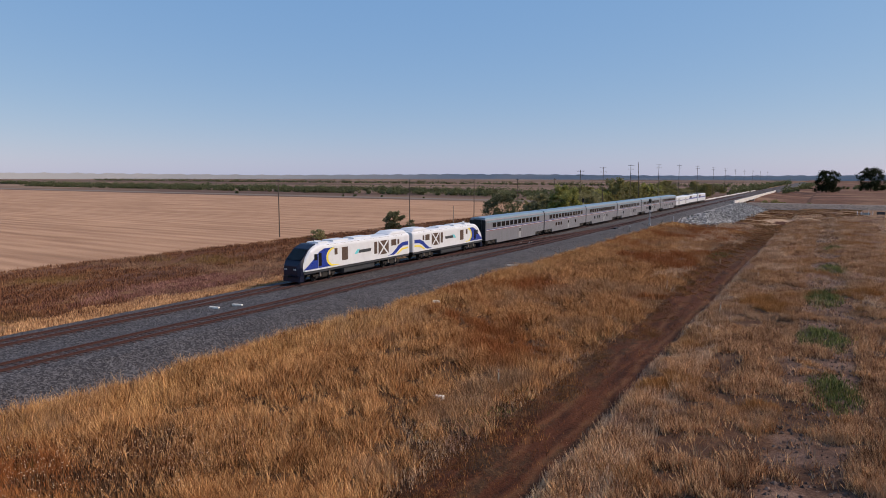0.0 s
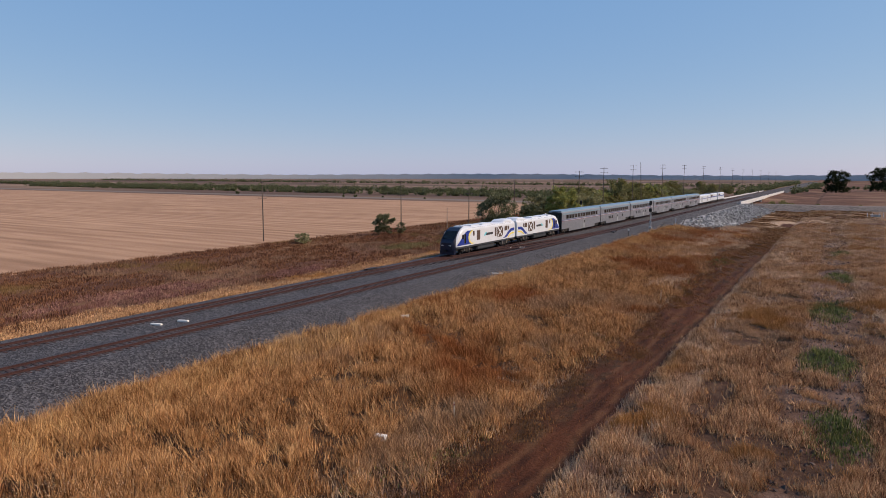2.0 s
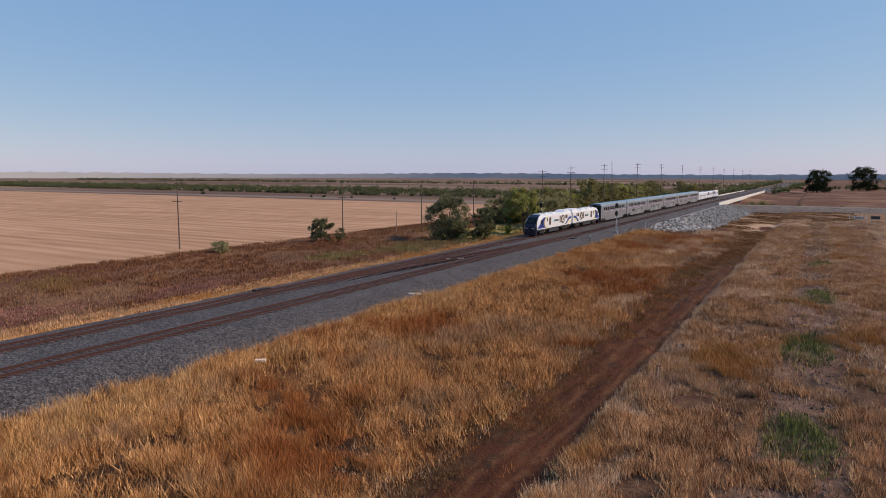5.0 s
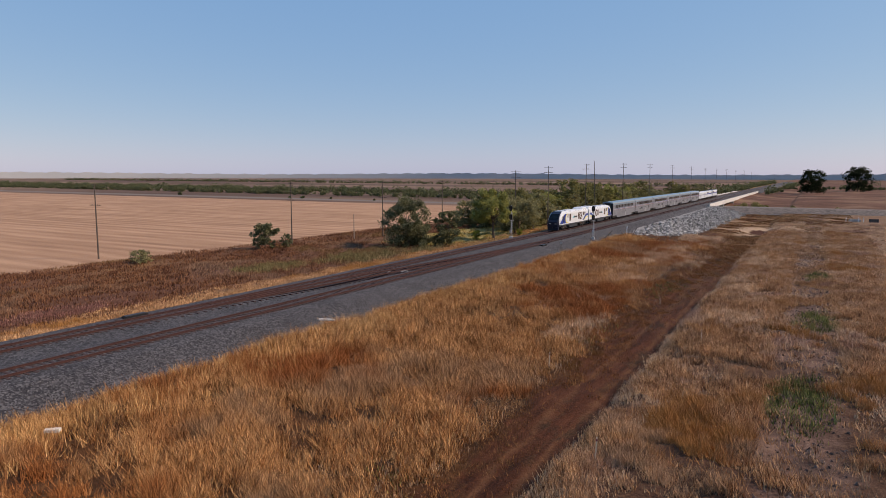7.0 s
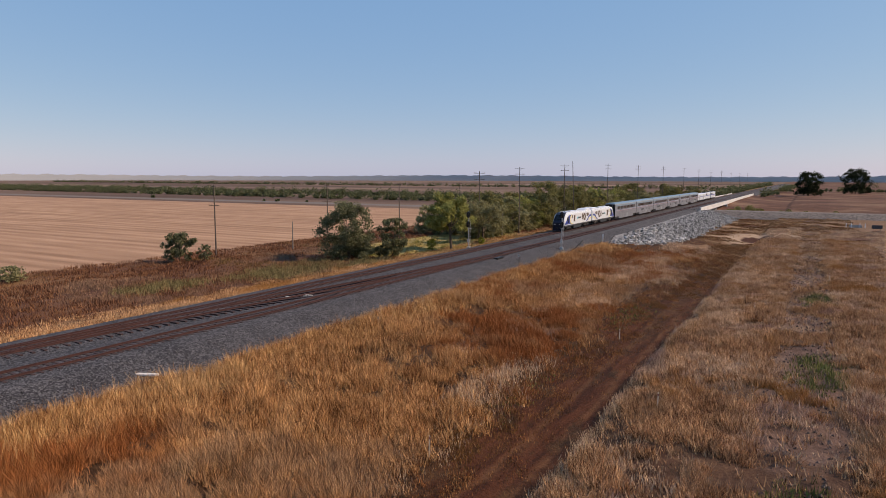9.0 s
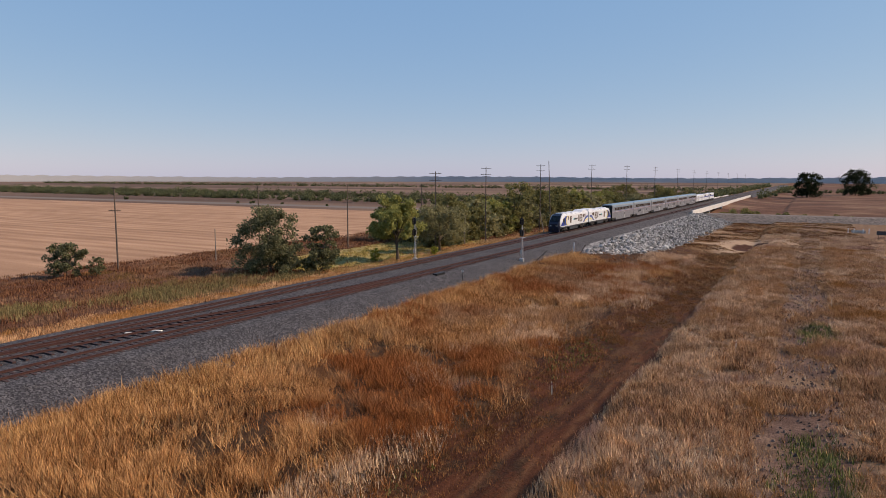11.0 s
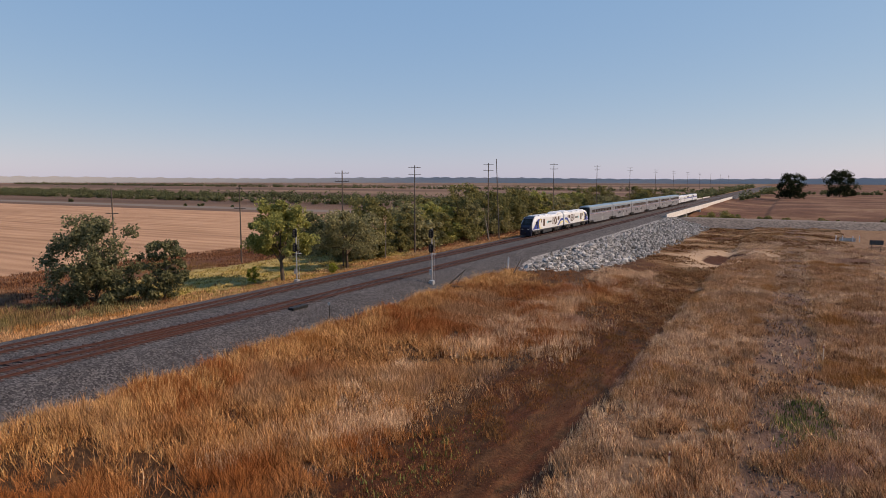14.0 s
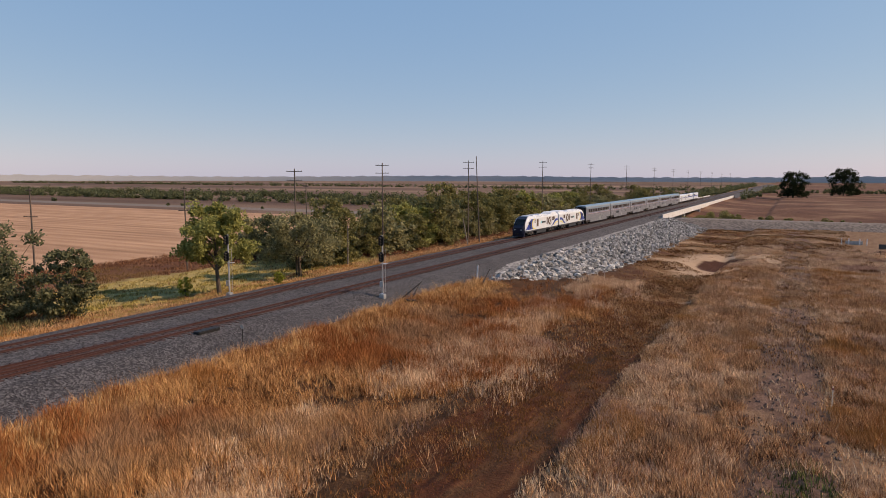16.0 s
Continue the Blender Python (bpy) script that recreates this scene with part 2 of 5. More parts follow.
GROUND = ground_material()
GRASS_GOLD = blades_material("dry_golden_grass", (0.09, 0.036, 0.014), (0.43, 0.205, 0.08), (0.79, 0.49, 0.235), (0.40, 0.15, 0.052), 0.51, 0.05, (0.50, 0.315, 0.185), 0.11)
GRASS_PALE = blades_material("pale_dry_grass", (0.085, 0.037, 0.02), (0.42, 0.225, 0.115), (0.80, 0.53, 0.30), (0.48, 0.24, 0.085), 0.52, 0.09, (0.52, 0.345, 0.22))
MARSH_BROWN = blades_material("brown_marsh_weeds", (0.085, 0.032, 0.015), (0.23, 0.095, 0.04), (0.42, 0.23, 0.10), (0.25, 0.125, 0.045), 0.53, 0.09, (0.24, 0.14, 0.075))
GRASS_BLEACHED = blades_material("bleached_grass", (0.20, 0.11, 0.07), (0.60, 0.41, 0.27), (0.88, 0.68, 0.47), (0.56, 0.33, 0.17), 0.55, 0.07, (0.47, 0.29, 0.235))
RUST_FLATS = blades_material("rusty_marsh_grass", (0.085, 0.036, 0.016), (0.27, 0.125, 0.052), (0.60, 0.39, 0.21), (0.17, 0.07, 0.025), 0.5, 0.06, (0.40, 0.27, 0.16))
# straw for the bank's crest, its tones raised to paint in sunlight
GRASS_STRAW = blades_material("sunlit_straw_grass", (0.17, 0.07, 0.026), (0.52, 0.28, 0.11), (0.84, 0.56, 0.27), (0.44, 0.19, 0.06), 0.58, 0.08, (0.62, 0.40, 0.20))
WEED_BROWN = blades_material("brown_seeded_weeds", (0.06, 0.025, 0.016), (0.155, 0.066, 0.038), (0.27, 0.14, 0.072), (0.24, 0.15, 0.065), 0.54, 0.05)
WEED_MAUVE = blades_material("mauve_weeds", (0.12, 0.055, 0.05), (0.24, 0.12, 0.105), (0.38, 0.22, 0.18), (0.26, 0.13, 0.11), 0.55, 0.1, (0.30, 0.17, 0.13))
MEADOW = blades_material("yellow_green_meadow", (0.14, 0.11, 0.03), (0.34, 0.28, 0.09), (0.58, 0.46, 0.20), (0.24, 0.25, 0.06), 0.5, 0.12, (0.55, 0.42, 0.20))
SEED_WEED = blades_material("dark_seeded_weeds", (0.042, 0.018, 0.011), (0.115, 0.052, 0.029), (0.27, 0.155, 0.08), (0.17, 0.115, 0.04), 0.56, 0.2, (0.13, 0.08, 0.05))
WEED_GREEN = blades_material("green_weeds", (0.05, 0.06, 0.02), (0.16, 0.19, 0.06), (0.30, 0.30, 0.11), (0.20, 0.20, 0.06), 0.55, 0.2, (0.10, 0.12, 0.04))
WEED_SAGE = blades_material("grey_green_weeds", (0.085, 0.072, 0.032), (0.19, 0.165, 0.078), (0.31, 0.26, 0.13), (0.24, 0.17, 0.08), 0.5, 0.12, (0.17, 0.15, 0.06))
BALLAST = gravel_material("grey_ballast", (0.015, 0.014, 0.016), (0.046, 0.043, 0.046), (0.13, 0.124, 0.126), 9.0)
BALLAST_STONE = stone_material("ballast_stones", (0.017, 0.016, 0.018), (0.055, 0.052, 0.054), (0.17, 0.163, 0.16))
CLOD = stone_material("dry_clay_clods", (0.035, 0.022, 0.018), (0.09, 0.06, 0.05), (0.19, 0.13, 0.105))
RIPRAP = stone_material("broken_riprap_rock", (0.07, 0.068, 0.064), (0.20, 0.193, 0.183), (0.44, 0.425, 0.40))
GRAVEL_BANK = gravel_material("pale_bank_gravel", (0.09, 0.087, 0.084), (0.20, 0.193, 0.184), (0.34, 0.325, 0.31), 3.5)
ROAD_GRAVEL = gravel_material("levee_gravel", (0.085, 0.07, 0.06), (0.145, 0.12, 0.105), (0.23, 0.19, 0.165), 2.5)
ASPHALT = gravel_material("worn_pavement", (0.09, 0.084, 0.082), (0.14, 0.132, 0.128), (0.20, 0.19, 0.182), 6.0)
RAIL = plain("rusty_rail_steel", (0.07, 0.03, 0.026), 0.6, 0.3, 0.35, 2.0)
TIE = plain("weathered_sleeper_wood", (0.056, 0.031, 0.029), 0.9, 0, 0.45, 5.0)
# tarred wood, lightened so that its colour carries the distance haze
WOOD_POLE = plain("hazed_pole_wood", (0.12, 0.092, 0.075), 0.9, 0, 0.4, 3.0)
GREY_WOOD = plain("silvered_wood", (0.22, 0.19, 0.165), 0.9, 0, 0.4, 3.0)
LATH = plain("pale_lath_wood", (0.80, 0.68, 0.50), 0.8, 0, 0.15, 5.0)
BARK = plain("tree_bark", (0.10, 0.075, 0.055), 0.95, 0, 0.45, 6.0)
WHITE = plain("white_paint", (0.62, 0.655, 0.69), 0.35, 0, 0.10, 1.2)
BLUE = plain("deep_blue_paint", (0.018, 0.045, 0.27), 0.3, 0, 0.2, 1.5)
NAVY = plain("black_navy_paint", (0.006, 0.009, 0.026), 0.4, 0, 0.3, 1.5, 0.3)
YELLOW = plain("yellow_stripe_paint", (0.80, 0.66, 0.08), 0.35, 0, 0.1, 2.0)
PALE = plain("weathered_white_concrete", (0.68, 0.66, 0.61), 0.8, 0, 0.15, 3.0)
TEAL = plain("teal_paint", (0.12, 0.55, 0.62), 0.4, 0, 0.1, 2.0)
RED = plain("red_stripe_paint", (0.28, 0.07, 0.075), 0.4, 0, 0.15, 2.0)
DARKGREY = plain("dark_grey_sill_paint", (0.04, 0.044, 0.05), 0.5, 0, 0.35, 2.0)
LOUVER = plain("brown_louvre", (0.10, 0.065, 0.05), 0.7, 0.2, 0.35, 4.0)
RUNNING = plain("dusty_running_gear", (0.024, 0.022, 0.021), 0.75, 0.2, 0.4, 4.0)
STEEL = plain("galvanised_steel", (0.50, 0.51, 0.52), 0.45, 0.7, 0.25, 4.0)
SIGNAL_BLACK = plain("black_signal_paint", (0.012, 0.012, 0.013), 0.5, 0, 0.3, 5.0)
CONCRETE = plain("pale_concrete", (0.40, 0.38, 0.355), 0.9, 0, 0.3, 2.0)
GIRDER = plain("pale_bridge_paint", (0.62, 0.61, 0.59), 0.6, 0, 0.25, 0.6)
CAR_SIDE = steel_material("ribbed_stainless_side", (0.29, 0.29, 0.31), 70.0)
# teal base colour paints in the sky mirrored by bare steel
CAR_ROOF = steel_material("stainless_sky_tint", (0.27, 0.39, 0.46), 25.0)
GLASS = Nodes("tinted_coach_glass", 0.06, 0, 0.6).color((0.012, 0.014, 0.018)).m
SCREEN = Nodes("windscreen_glass", 0.05, 0, 0.6).color((0.008, 0.010, 0.013)).m
LAMP_GLASS = Nodes("headlamp_lens", 0.1, 0, 0.6).color((0.5, 0.5, 0.48)).m
LEAF_DARK = leaf_material("dark_green_leaves", (0.05, 0.055, 0.026), (0.15, 0.155, 0.08), (0.29, 0.285, 0.165))
LEAF_YELLOW = leaf_material("yellow_green_leaves", (0.12, 0.13, 0.035), (0.30, 0.30, 0.095), (0.50, 0.47, 0.18))
LEAF_OLIVE = leaf_material("olive_leaves", (0.11, 0.105, 0.05), (0.27, 0.25, 0.125), (0.45, 0.41, 0.22))
LEAF_MID = leaf_material("mid_green_leaves", (0.065, 0.064, 0.024), (0.19, 0.178, 0.07), (0.35, 0.315, 0.13))
LEAF_OAK = leaf_material("oak_leaves", (0.010, 0.015, 0.007), (0.024, 0.032, 0.014), (0.05, 0.06, 0.028))
LEAF_BRIGHT = leaf_material("bright_shrub_leaves", (0.12, 0.13, 0.02), (0.24, 0.25, 0.04), (0.36, 0.36, 0.08))
# far hedge greens with the haze of distance mixed into the colour
LEAF_FAR = leaf_material("far_leaves_painted_haze", (0.06, 0.07, 0.034), (0.125, 0.135, 0.066), (0.20, 0.205, 0.115))
# pale grey instead of leaf green: aerial haze painted into the colour
HAZE_TREES = Nodes("horizon_woods_painted_haze", 1.0, specular=0.0).color((0.47, 0.485, 0.50)).m


# ---- mesh helpers ----
def link(name, bm, material, smooth=False):
    me = bpy.data.meshes.new(name)
    bmesh.ops.recalc_face_normals(bm, faces=bm.faces)
    bm.to_mesh(me)
    bm.free()
    for m in (material if isinstance(material, (list, tuple)) else [material]):
        me.materials.append(m)
    if smooth:
        me.polygons.foreach_set("use_smooth", [True] * len(me.polygons))
    return new(name, me)


def part(name, bm, material, parent, label="", smooth=False):
    ob = link(name, bm, material, smooth)
    ob.parent = parent
    if label:
        ob["label"] = label
    return ob


def shared(name, me, parent, m=None):
    ob = new(name, me)
    ob.parent = parent
    if m is not None:
        ob.matrix_basis = m
    return ob


def soup(name, verts, faces, material):
    """A mesh from numpy arrays of triangles."""
    me = bpy.data.meshes.new(name)
    me.from_pydata(verts.tolist(), [], faces.tolist())
    me.materials.append(material)
    return me


def box(bm, x0, x1, y0, y1, z0, z1, bevel=0.0):
    vs = [bm.verts.new((x, y, z)) for x in (x0, x1) for y in (y0, y1) for z in (z0, z1)]
    fs = [bm.faces.new([vs[i] for i in f]) for f in ((0, 1, 3, 2), (4, 6, 7, 5), (0, 4, 5, 1), (2, 3, 7, 6), (0, 2, 6, 4), (1, 5, 7, 3))]
    if bevel:
        es = list({e for f in fs for e in f.edges})
        bmesh.ops.bevel(bm, geom=es, offset=bevel, segments=2, affect="EDGES")
    return bm


def tube(bm, a, b, r0, r1, n=8):
    """A tapered round bar from a to b."""
    a, b = Vector(a), Vector(b)
    q = (b - a).to_track_quat("Z", "Y")
    rings = []
    for c, r in ((a, r0), (b, r1)):
        rings.append([bm.verts.new(c + q @ Vector((r * math.cos(2 * math.pi * i / n), r * math.sin(2 * math.pi * i / n), 0))) for i in range(n)])
    for i in range(n):
        bm.faces.new((rings[0][i], rings[0][(i + 1) % n], rings[1][(i + 1) % n], rings[1][i]))
    bm.faces.new(rings[0][::-1])
    bm.faces.new(rings[1])
    return bm


def loft(bm, sections):
    """A closed skin through rings of equal count."""
    rings = [[bm.verts.new(p) for p in s] for s in sections]
    n = len(rings[0])
    for a, b in zip(rings, rings[1:]):
        for i in range(n):
            bm.faces.new((a[i], a[(i + 1) % n], b[(i + 1) % n], b[i]))
    bm.faces.new(rings[0][::-1])
    bm.faces.new(rings[-1])
    return bm


def plate(bm, poly, x, thick):
    """A flat shape given in (y, z), standing on the side at x."""
    a = [bm.verts.new((x, y, z)) for y, z in poly]
    b = [bm.verts.new((x + thick, y, z)) for y, z in poly]
    n = len(a)
    bm.faces.new(a)
    bm.faces.new(b[::-1])
    for i in range(n):
        bm.faces.new((a[i], a[(i + 1) % n], b[(i + 1) % n], b[i]))
    return bm


def rect(y0, y1, z0, z1):
    return [(y0, z0), (y1, z0), (y1, z1), (y0, z1)]


def thing(name, label, category, group=""):
    return tagged(new(name), label, category, group)


# ---- the ground: one sheet from the bank by the camera to the horizon ----
RAIL_FAR, RAIL_NEAR = -50.0, -43.6          # centre lines of the two tracks
PROFILE = ((-4500, -1.5), (-96, -1.5), (-80, -1.7), (-62, -1.7), (-57.5, -1.35), (-54.6, -0.75), (-53.6, -0.45), (-40.9, -0.45), (-36.4, -1.6),
           (-30, -2.1), (-22, -2.55), (-15, -2.85), (-10.9, -2.95), (-9.2, -2.1), (-6.5, -1.95), (-3, -1.85), (3, -1.8), (14, -1.8), (4500, -1.8))


def ground_height(x, y):
    xs, zs = zip(*PROFILE)
    z = np.interp(x, xs, zs)
    bump = 0.16 * np.sin(x * 0.61 + 1.3 * np.sin(y * 0.11)) * np.sin(y * 0.23 + x * 0.07) + 0.10 * np.sin(x * 1.7 + y * 0.9)
    rough = np.clip((x + 36) / 4, 0, 1) + np.clip((-58 - x) / 4, 0, 1) * np.clip((x + 97) / 4, 0, 1)
    # hollow with red-brown earth and low humps before the creek
    rough = rough * np.clip((10 - x) / 4, 0, 1) * np.clip(1.6 - y / 400, 0, 1)
    hollow = -0.9 * np.exp(-((x + 10.4) / 3.2) ** 2 - ((y - 235) / 7) ** 2)
    hump = 0.9 * np.exp(-((x + 4) / 9) ** 2 - ((y - 276) / 10) ** 2) + 0.7 * np.exp(-((x + 8) / 10) ** 2 - ((y - 300) / 8) ** 2)
    creek = -3.2 * np.exp(-((y - 385) / 42) ** 2) * np.clip((x + 150) / 60, 0, 1) * np.clip((120 - x) / 60, 0, 1)
    return z + bump * rough + hollow + hump + creek


def build_ground():
    near = np.concatenate([np.arange(-100, -58, 2.0), np.arange(-58, -36, 0.8), np.arange(-36, 20, 0.9)])
    xs = np.concatenate([[-4500, -3000, -1800, -1100, -700, -450, -300, -220, -160, -125], near, [24, 32, 45, 70, 110, 180, 320, 600, 1200, 2500, 4500]])
    ys = np.concatenate([[-1500, -600, -250, -100, -40], np.arange(-10, 300, 1.5), np.arange(300, 480, 6.0), [500, 540, 600, 700, 850, 1100, 1500, 2200, 3200, 4600]])
    gx, gy = np.meshgrid(xs, ys)
    gz = ground_height(gx, gy)
    v = np.stack([gx, gy, gz], -1).reshape(-1, 3)
    nx, ny = len(xs), len(ys)
    i = np.arange(ny - 1)[:, None] * nx + np.arange(nx - 1)[None]
    f = np.stack([i, i + 1, i + nx + 1, i + nx], -1).reshape(-1, 4)
    ob = new("ground", soup("ground", v, f, GROUND))
    ob.data.polygons.foreach_set("use_smooth", [True] * len(ob.data.polygons))
    tagged(ob, "dry autumn farmland with stubble field, weeds and dirt track", "ground", kind="structure")


build_ground()


# ---- railway: ballast, sleepers and rails ----
Y0, Y1 = -60.0, 1500.0
BRIDGE_A, BRIDGE_B = 333.0, 600.0


def build_ballast():
    prof = [(-54.9, -0.95), (-53.0, -0.30), (-51.6, -0.19), (-48.4, -0.19), (-47.4, -0.28), (-46.2, -0.28), (-45.2, -0.19), (-42.0, -0.19), (-40.7, -0.30), (-36.2, -1.62)]
    bm = bmesh.new()
    rng = np.random.default_rng(3)
    ys = np.sort(np.concatenate([np.arange(Y0, 300, 2.0), np.arange(300, Y1 + 1, 20.0), [BRIDGE_A, BRIDGE_A + 0.3, BRIDGE_B - 0.3, BRIDGE_B]]))
    rows = []
    for y in ys:
        j = rng.normal(0, 0.12, len(prof))
        deck = BRIDGE_A < y < BRIDGE_B       # on the bridge the stone lies between the girders
        rows.append([bm.verts.new((min(max(x, -52.9), -38.5), y, max(z, -0.36))) if deck else bm.verts.new((x + (j[k] if k in (0, len(prof) - 1) else j[k] * 0.4), y, z + 0.02 * j[k])) for k, (x, z) in enumerate(prof)])
    for a, b in zip(rows, rows[1:]):
        for k in range(len(prof) - 1):
            bm.faces.new((a[k], a[k + 1], b[k + 1], b[k]))
    ob = link("ballast", bm, BALLAST, smooth=True)
    tagged(ob, "dark grey crushed-stone ballast bed under two tracks", "ballast", kind="structure")


build_ballast()


def rail_bm(bm, pts):
    """A rail with head, web and foot along a line of (x, y)."""
    prof = [(-0.075, 0.0), (0.075, 0.0), (0.075, 0.025), (0.015, 0.04), (0.015, 0.115), (0.037, 0.125), (0.037, 0.165), (-0.037, 0.165), (-0.037, 0.125), (-0.015, 0.115), (-0.015, 0.04), (-0.075, 0.025)]
    return loft(bm, [[(x + px, y, -0.165 + pz) for px, pz in prof] for x, y in pts])


def tie_mesh(length):
    bm = bmesh.new()
    box(bm, -length / 2, length / 2, -0.115, 0.115, -0.335, -0.155, 0.015)
    for s in (-1, 1):
        box(bm, s * 0.7175 - 0.17, s * 0.7175 + 0.17, -0.09, 0.09, -0.156, -0.140)
    me = bpy.data.meshes.new("sleeper")
    bmesh.ops.recalc_face_normals(bm, faces=bm.faces)
    bm.to_mesh(me)
    bm.free()
    me.materials.append(TIE)
    return me


def build_track(cx, label, first, last):
    track = thing("railway_track", label, "railway track", "tracks of the line")
    track.location = (cx, 0, 0)
    track["kind"] = "structure"
    for s in (-1, 1):
        part("rail", rail_bm(bmesh.new(), [(s * 0.7525, Y0), (s * 0.7525, Y1)]), RAIL, track)
    rng = random.Random(int(-cx))
    me = tie_mesh(2.6)
    y = first
    singles = 0
    while singles < 300:
        shared("sleeper", me, track, pose(rng.uniform(-0.06, 0.06), y, rng.uniform(-0.012, 0.006), 0, 0, rng.uniform(-1.2, 1.2)))
        y += 0.56
        singles += 1
    bmf = []
    while y < last:
        bmf.append(y)
        y += 0.56
    bmf += [first - 0.56 * k for k in range(1, 90)]
    verts, faces = [], []
    for y in bmf:
        o = len(verts)
        d = rng.uniform(-0.06, 0.06)
        for x in (-1.3 + d, 1.3 + d):
            for yy in (y - 0.115, y + 0.115):
                for z in (-0.335, -0.155):
                    verts.append((x, yy, z))
        faces += [(o + a, o + b, o + c, o + d2) for a, b, c, d2 in ((0, 1, 3, 2), (4, 6, 7, 5), (0, 4, 5, 1), (2, 3, 7, 6), (1, 5, 7, 3))]
    me = bpy.data.meshes.new("sleepers")
    me.from_pydata(verts, [], faces)
    me.materials.append(TIE)
    rest = shared("sleepers", me, track)
    rest["kind"] = "stuff"
    return track


# ---- rolling stock: local y runs from the leading end backwards, z = 0 on the rail head ----
def wheelset_bogie(parent, y, base=2.75, r=0.48):
    """A two-axle bogie centred on y."""
    bm = bmesh.new()
    for s in (-1, 1):
        box(bm, s * 1.12 - 0.09, s * 1.12 + 0.09, y - base / 2 - 0.5, y + base / 2 + 0.5, 0.52, 0.78, 0.03)
        box(bm, s * 1.15 - 0.12, s * 1.15 + 0.12, y - 0.45, y + 0.45, 0.35, 0.95, 0.04)
        for a in (-1, 1):
            box(bm, s * 1.16 - 0.13, s * 1.16 + 0.13, y + a * base / 2 - 0.2, y + a * base / 2 + 0.2, 0.32, 0.66, 0.03)
    box(bm, -1.1, 1.1, y - 0.3, y + 0.3, 0.5, 0.8)
    bogie = part("bogie", bm, RUNNING, parent, "dusty dark bogie frame")
    for s in (-1, 1):
        for a in (-1, 1):
            part("spring", tube(bmesh.new(), (s * 1.24, y + a * 0.78, 0.5), (s * 1.24, y + a * 0.78, 1.0), 0.13, 0.13, 10), GREY_WOOD, bogie, "pale dusty spring")
    for a in (-1, 1):
        for s in (-1, 1):
            bm = bmesh.new()
            tube(bm, (s * 0.69, y + a * base / 2, r), (s * 0.83, y + a * base / 2, r), r, r * 0.97, 20)
            tube(bm, (s * 0.83, y + a * base / 2, r), (s * 0.95, y + a * base / 2, r), 0.15, 0.13, 10)
            part("wheel", bm, RUNNING, bogie)
    return bogie


def sides(name, fn, material, parent, label=""):
    """The same part on either side: fn(bm, side) draws it."""
    made = []
    for s in (-1, 1):
        bm = bmesh.new()
        fn(bm, s)
        made.append(part(name, bm, material, parent, label))
    return made


def ring(y, w, z0, z1, shoulder=0.45, chamfer=0.3):
    """Body section at y: sides w wide, from z0 to a rounded roof at z1."""
    pts = [(-w, y, z0), (w, y, z0), (w, y, z1 - shoulder)]
    for a in (25, 50, 75):
        c, s = math.cos(radians(a)), math.sin(radians(a))
        pts.append((w - chamfer * 1.6 + chamfer * 1.6 * c, y, z1 - shoulder + shoulder * s * 0.93))
    pts.append((0.0, y, z1))
    for a in (75, 50, 25):
        c, s = math.cos(radians(a)), math.sin(radians(a))
        pts.append((-(w - chamfer * 1.6 + chamfer * 1.6 * c), y, z1 - shoulder + shoulder * s * 0.93))
    pts.append((-w, y, z1 - shoulder))
    return pts


def arc(cy, cz, ry, rz, a0, a1, n=10):
    return [(cy + ry * math.cos(radians(a0 + (a1 - a0) * i / n)), cz + rz * math.sin(radians(a0 + (a1 - a0) * i / n))) for i in range(n + 1)]


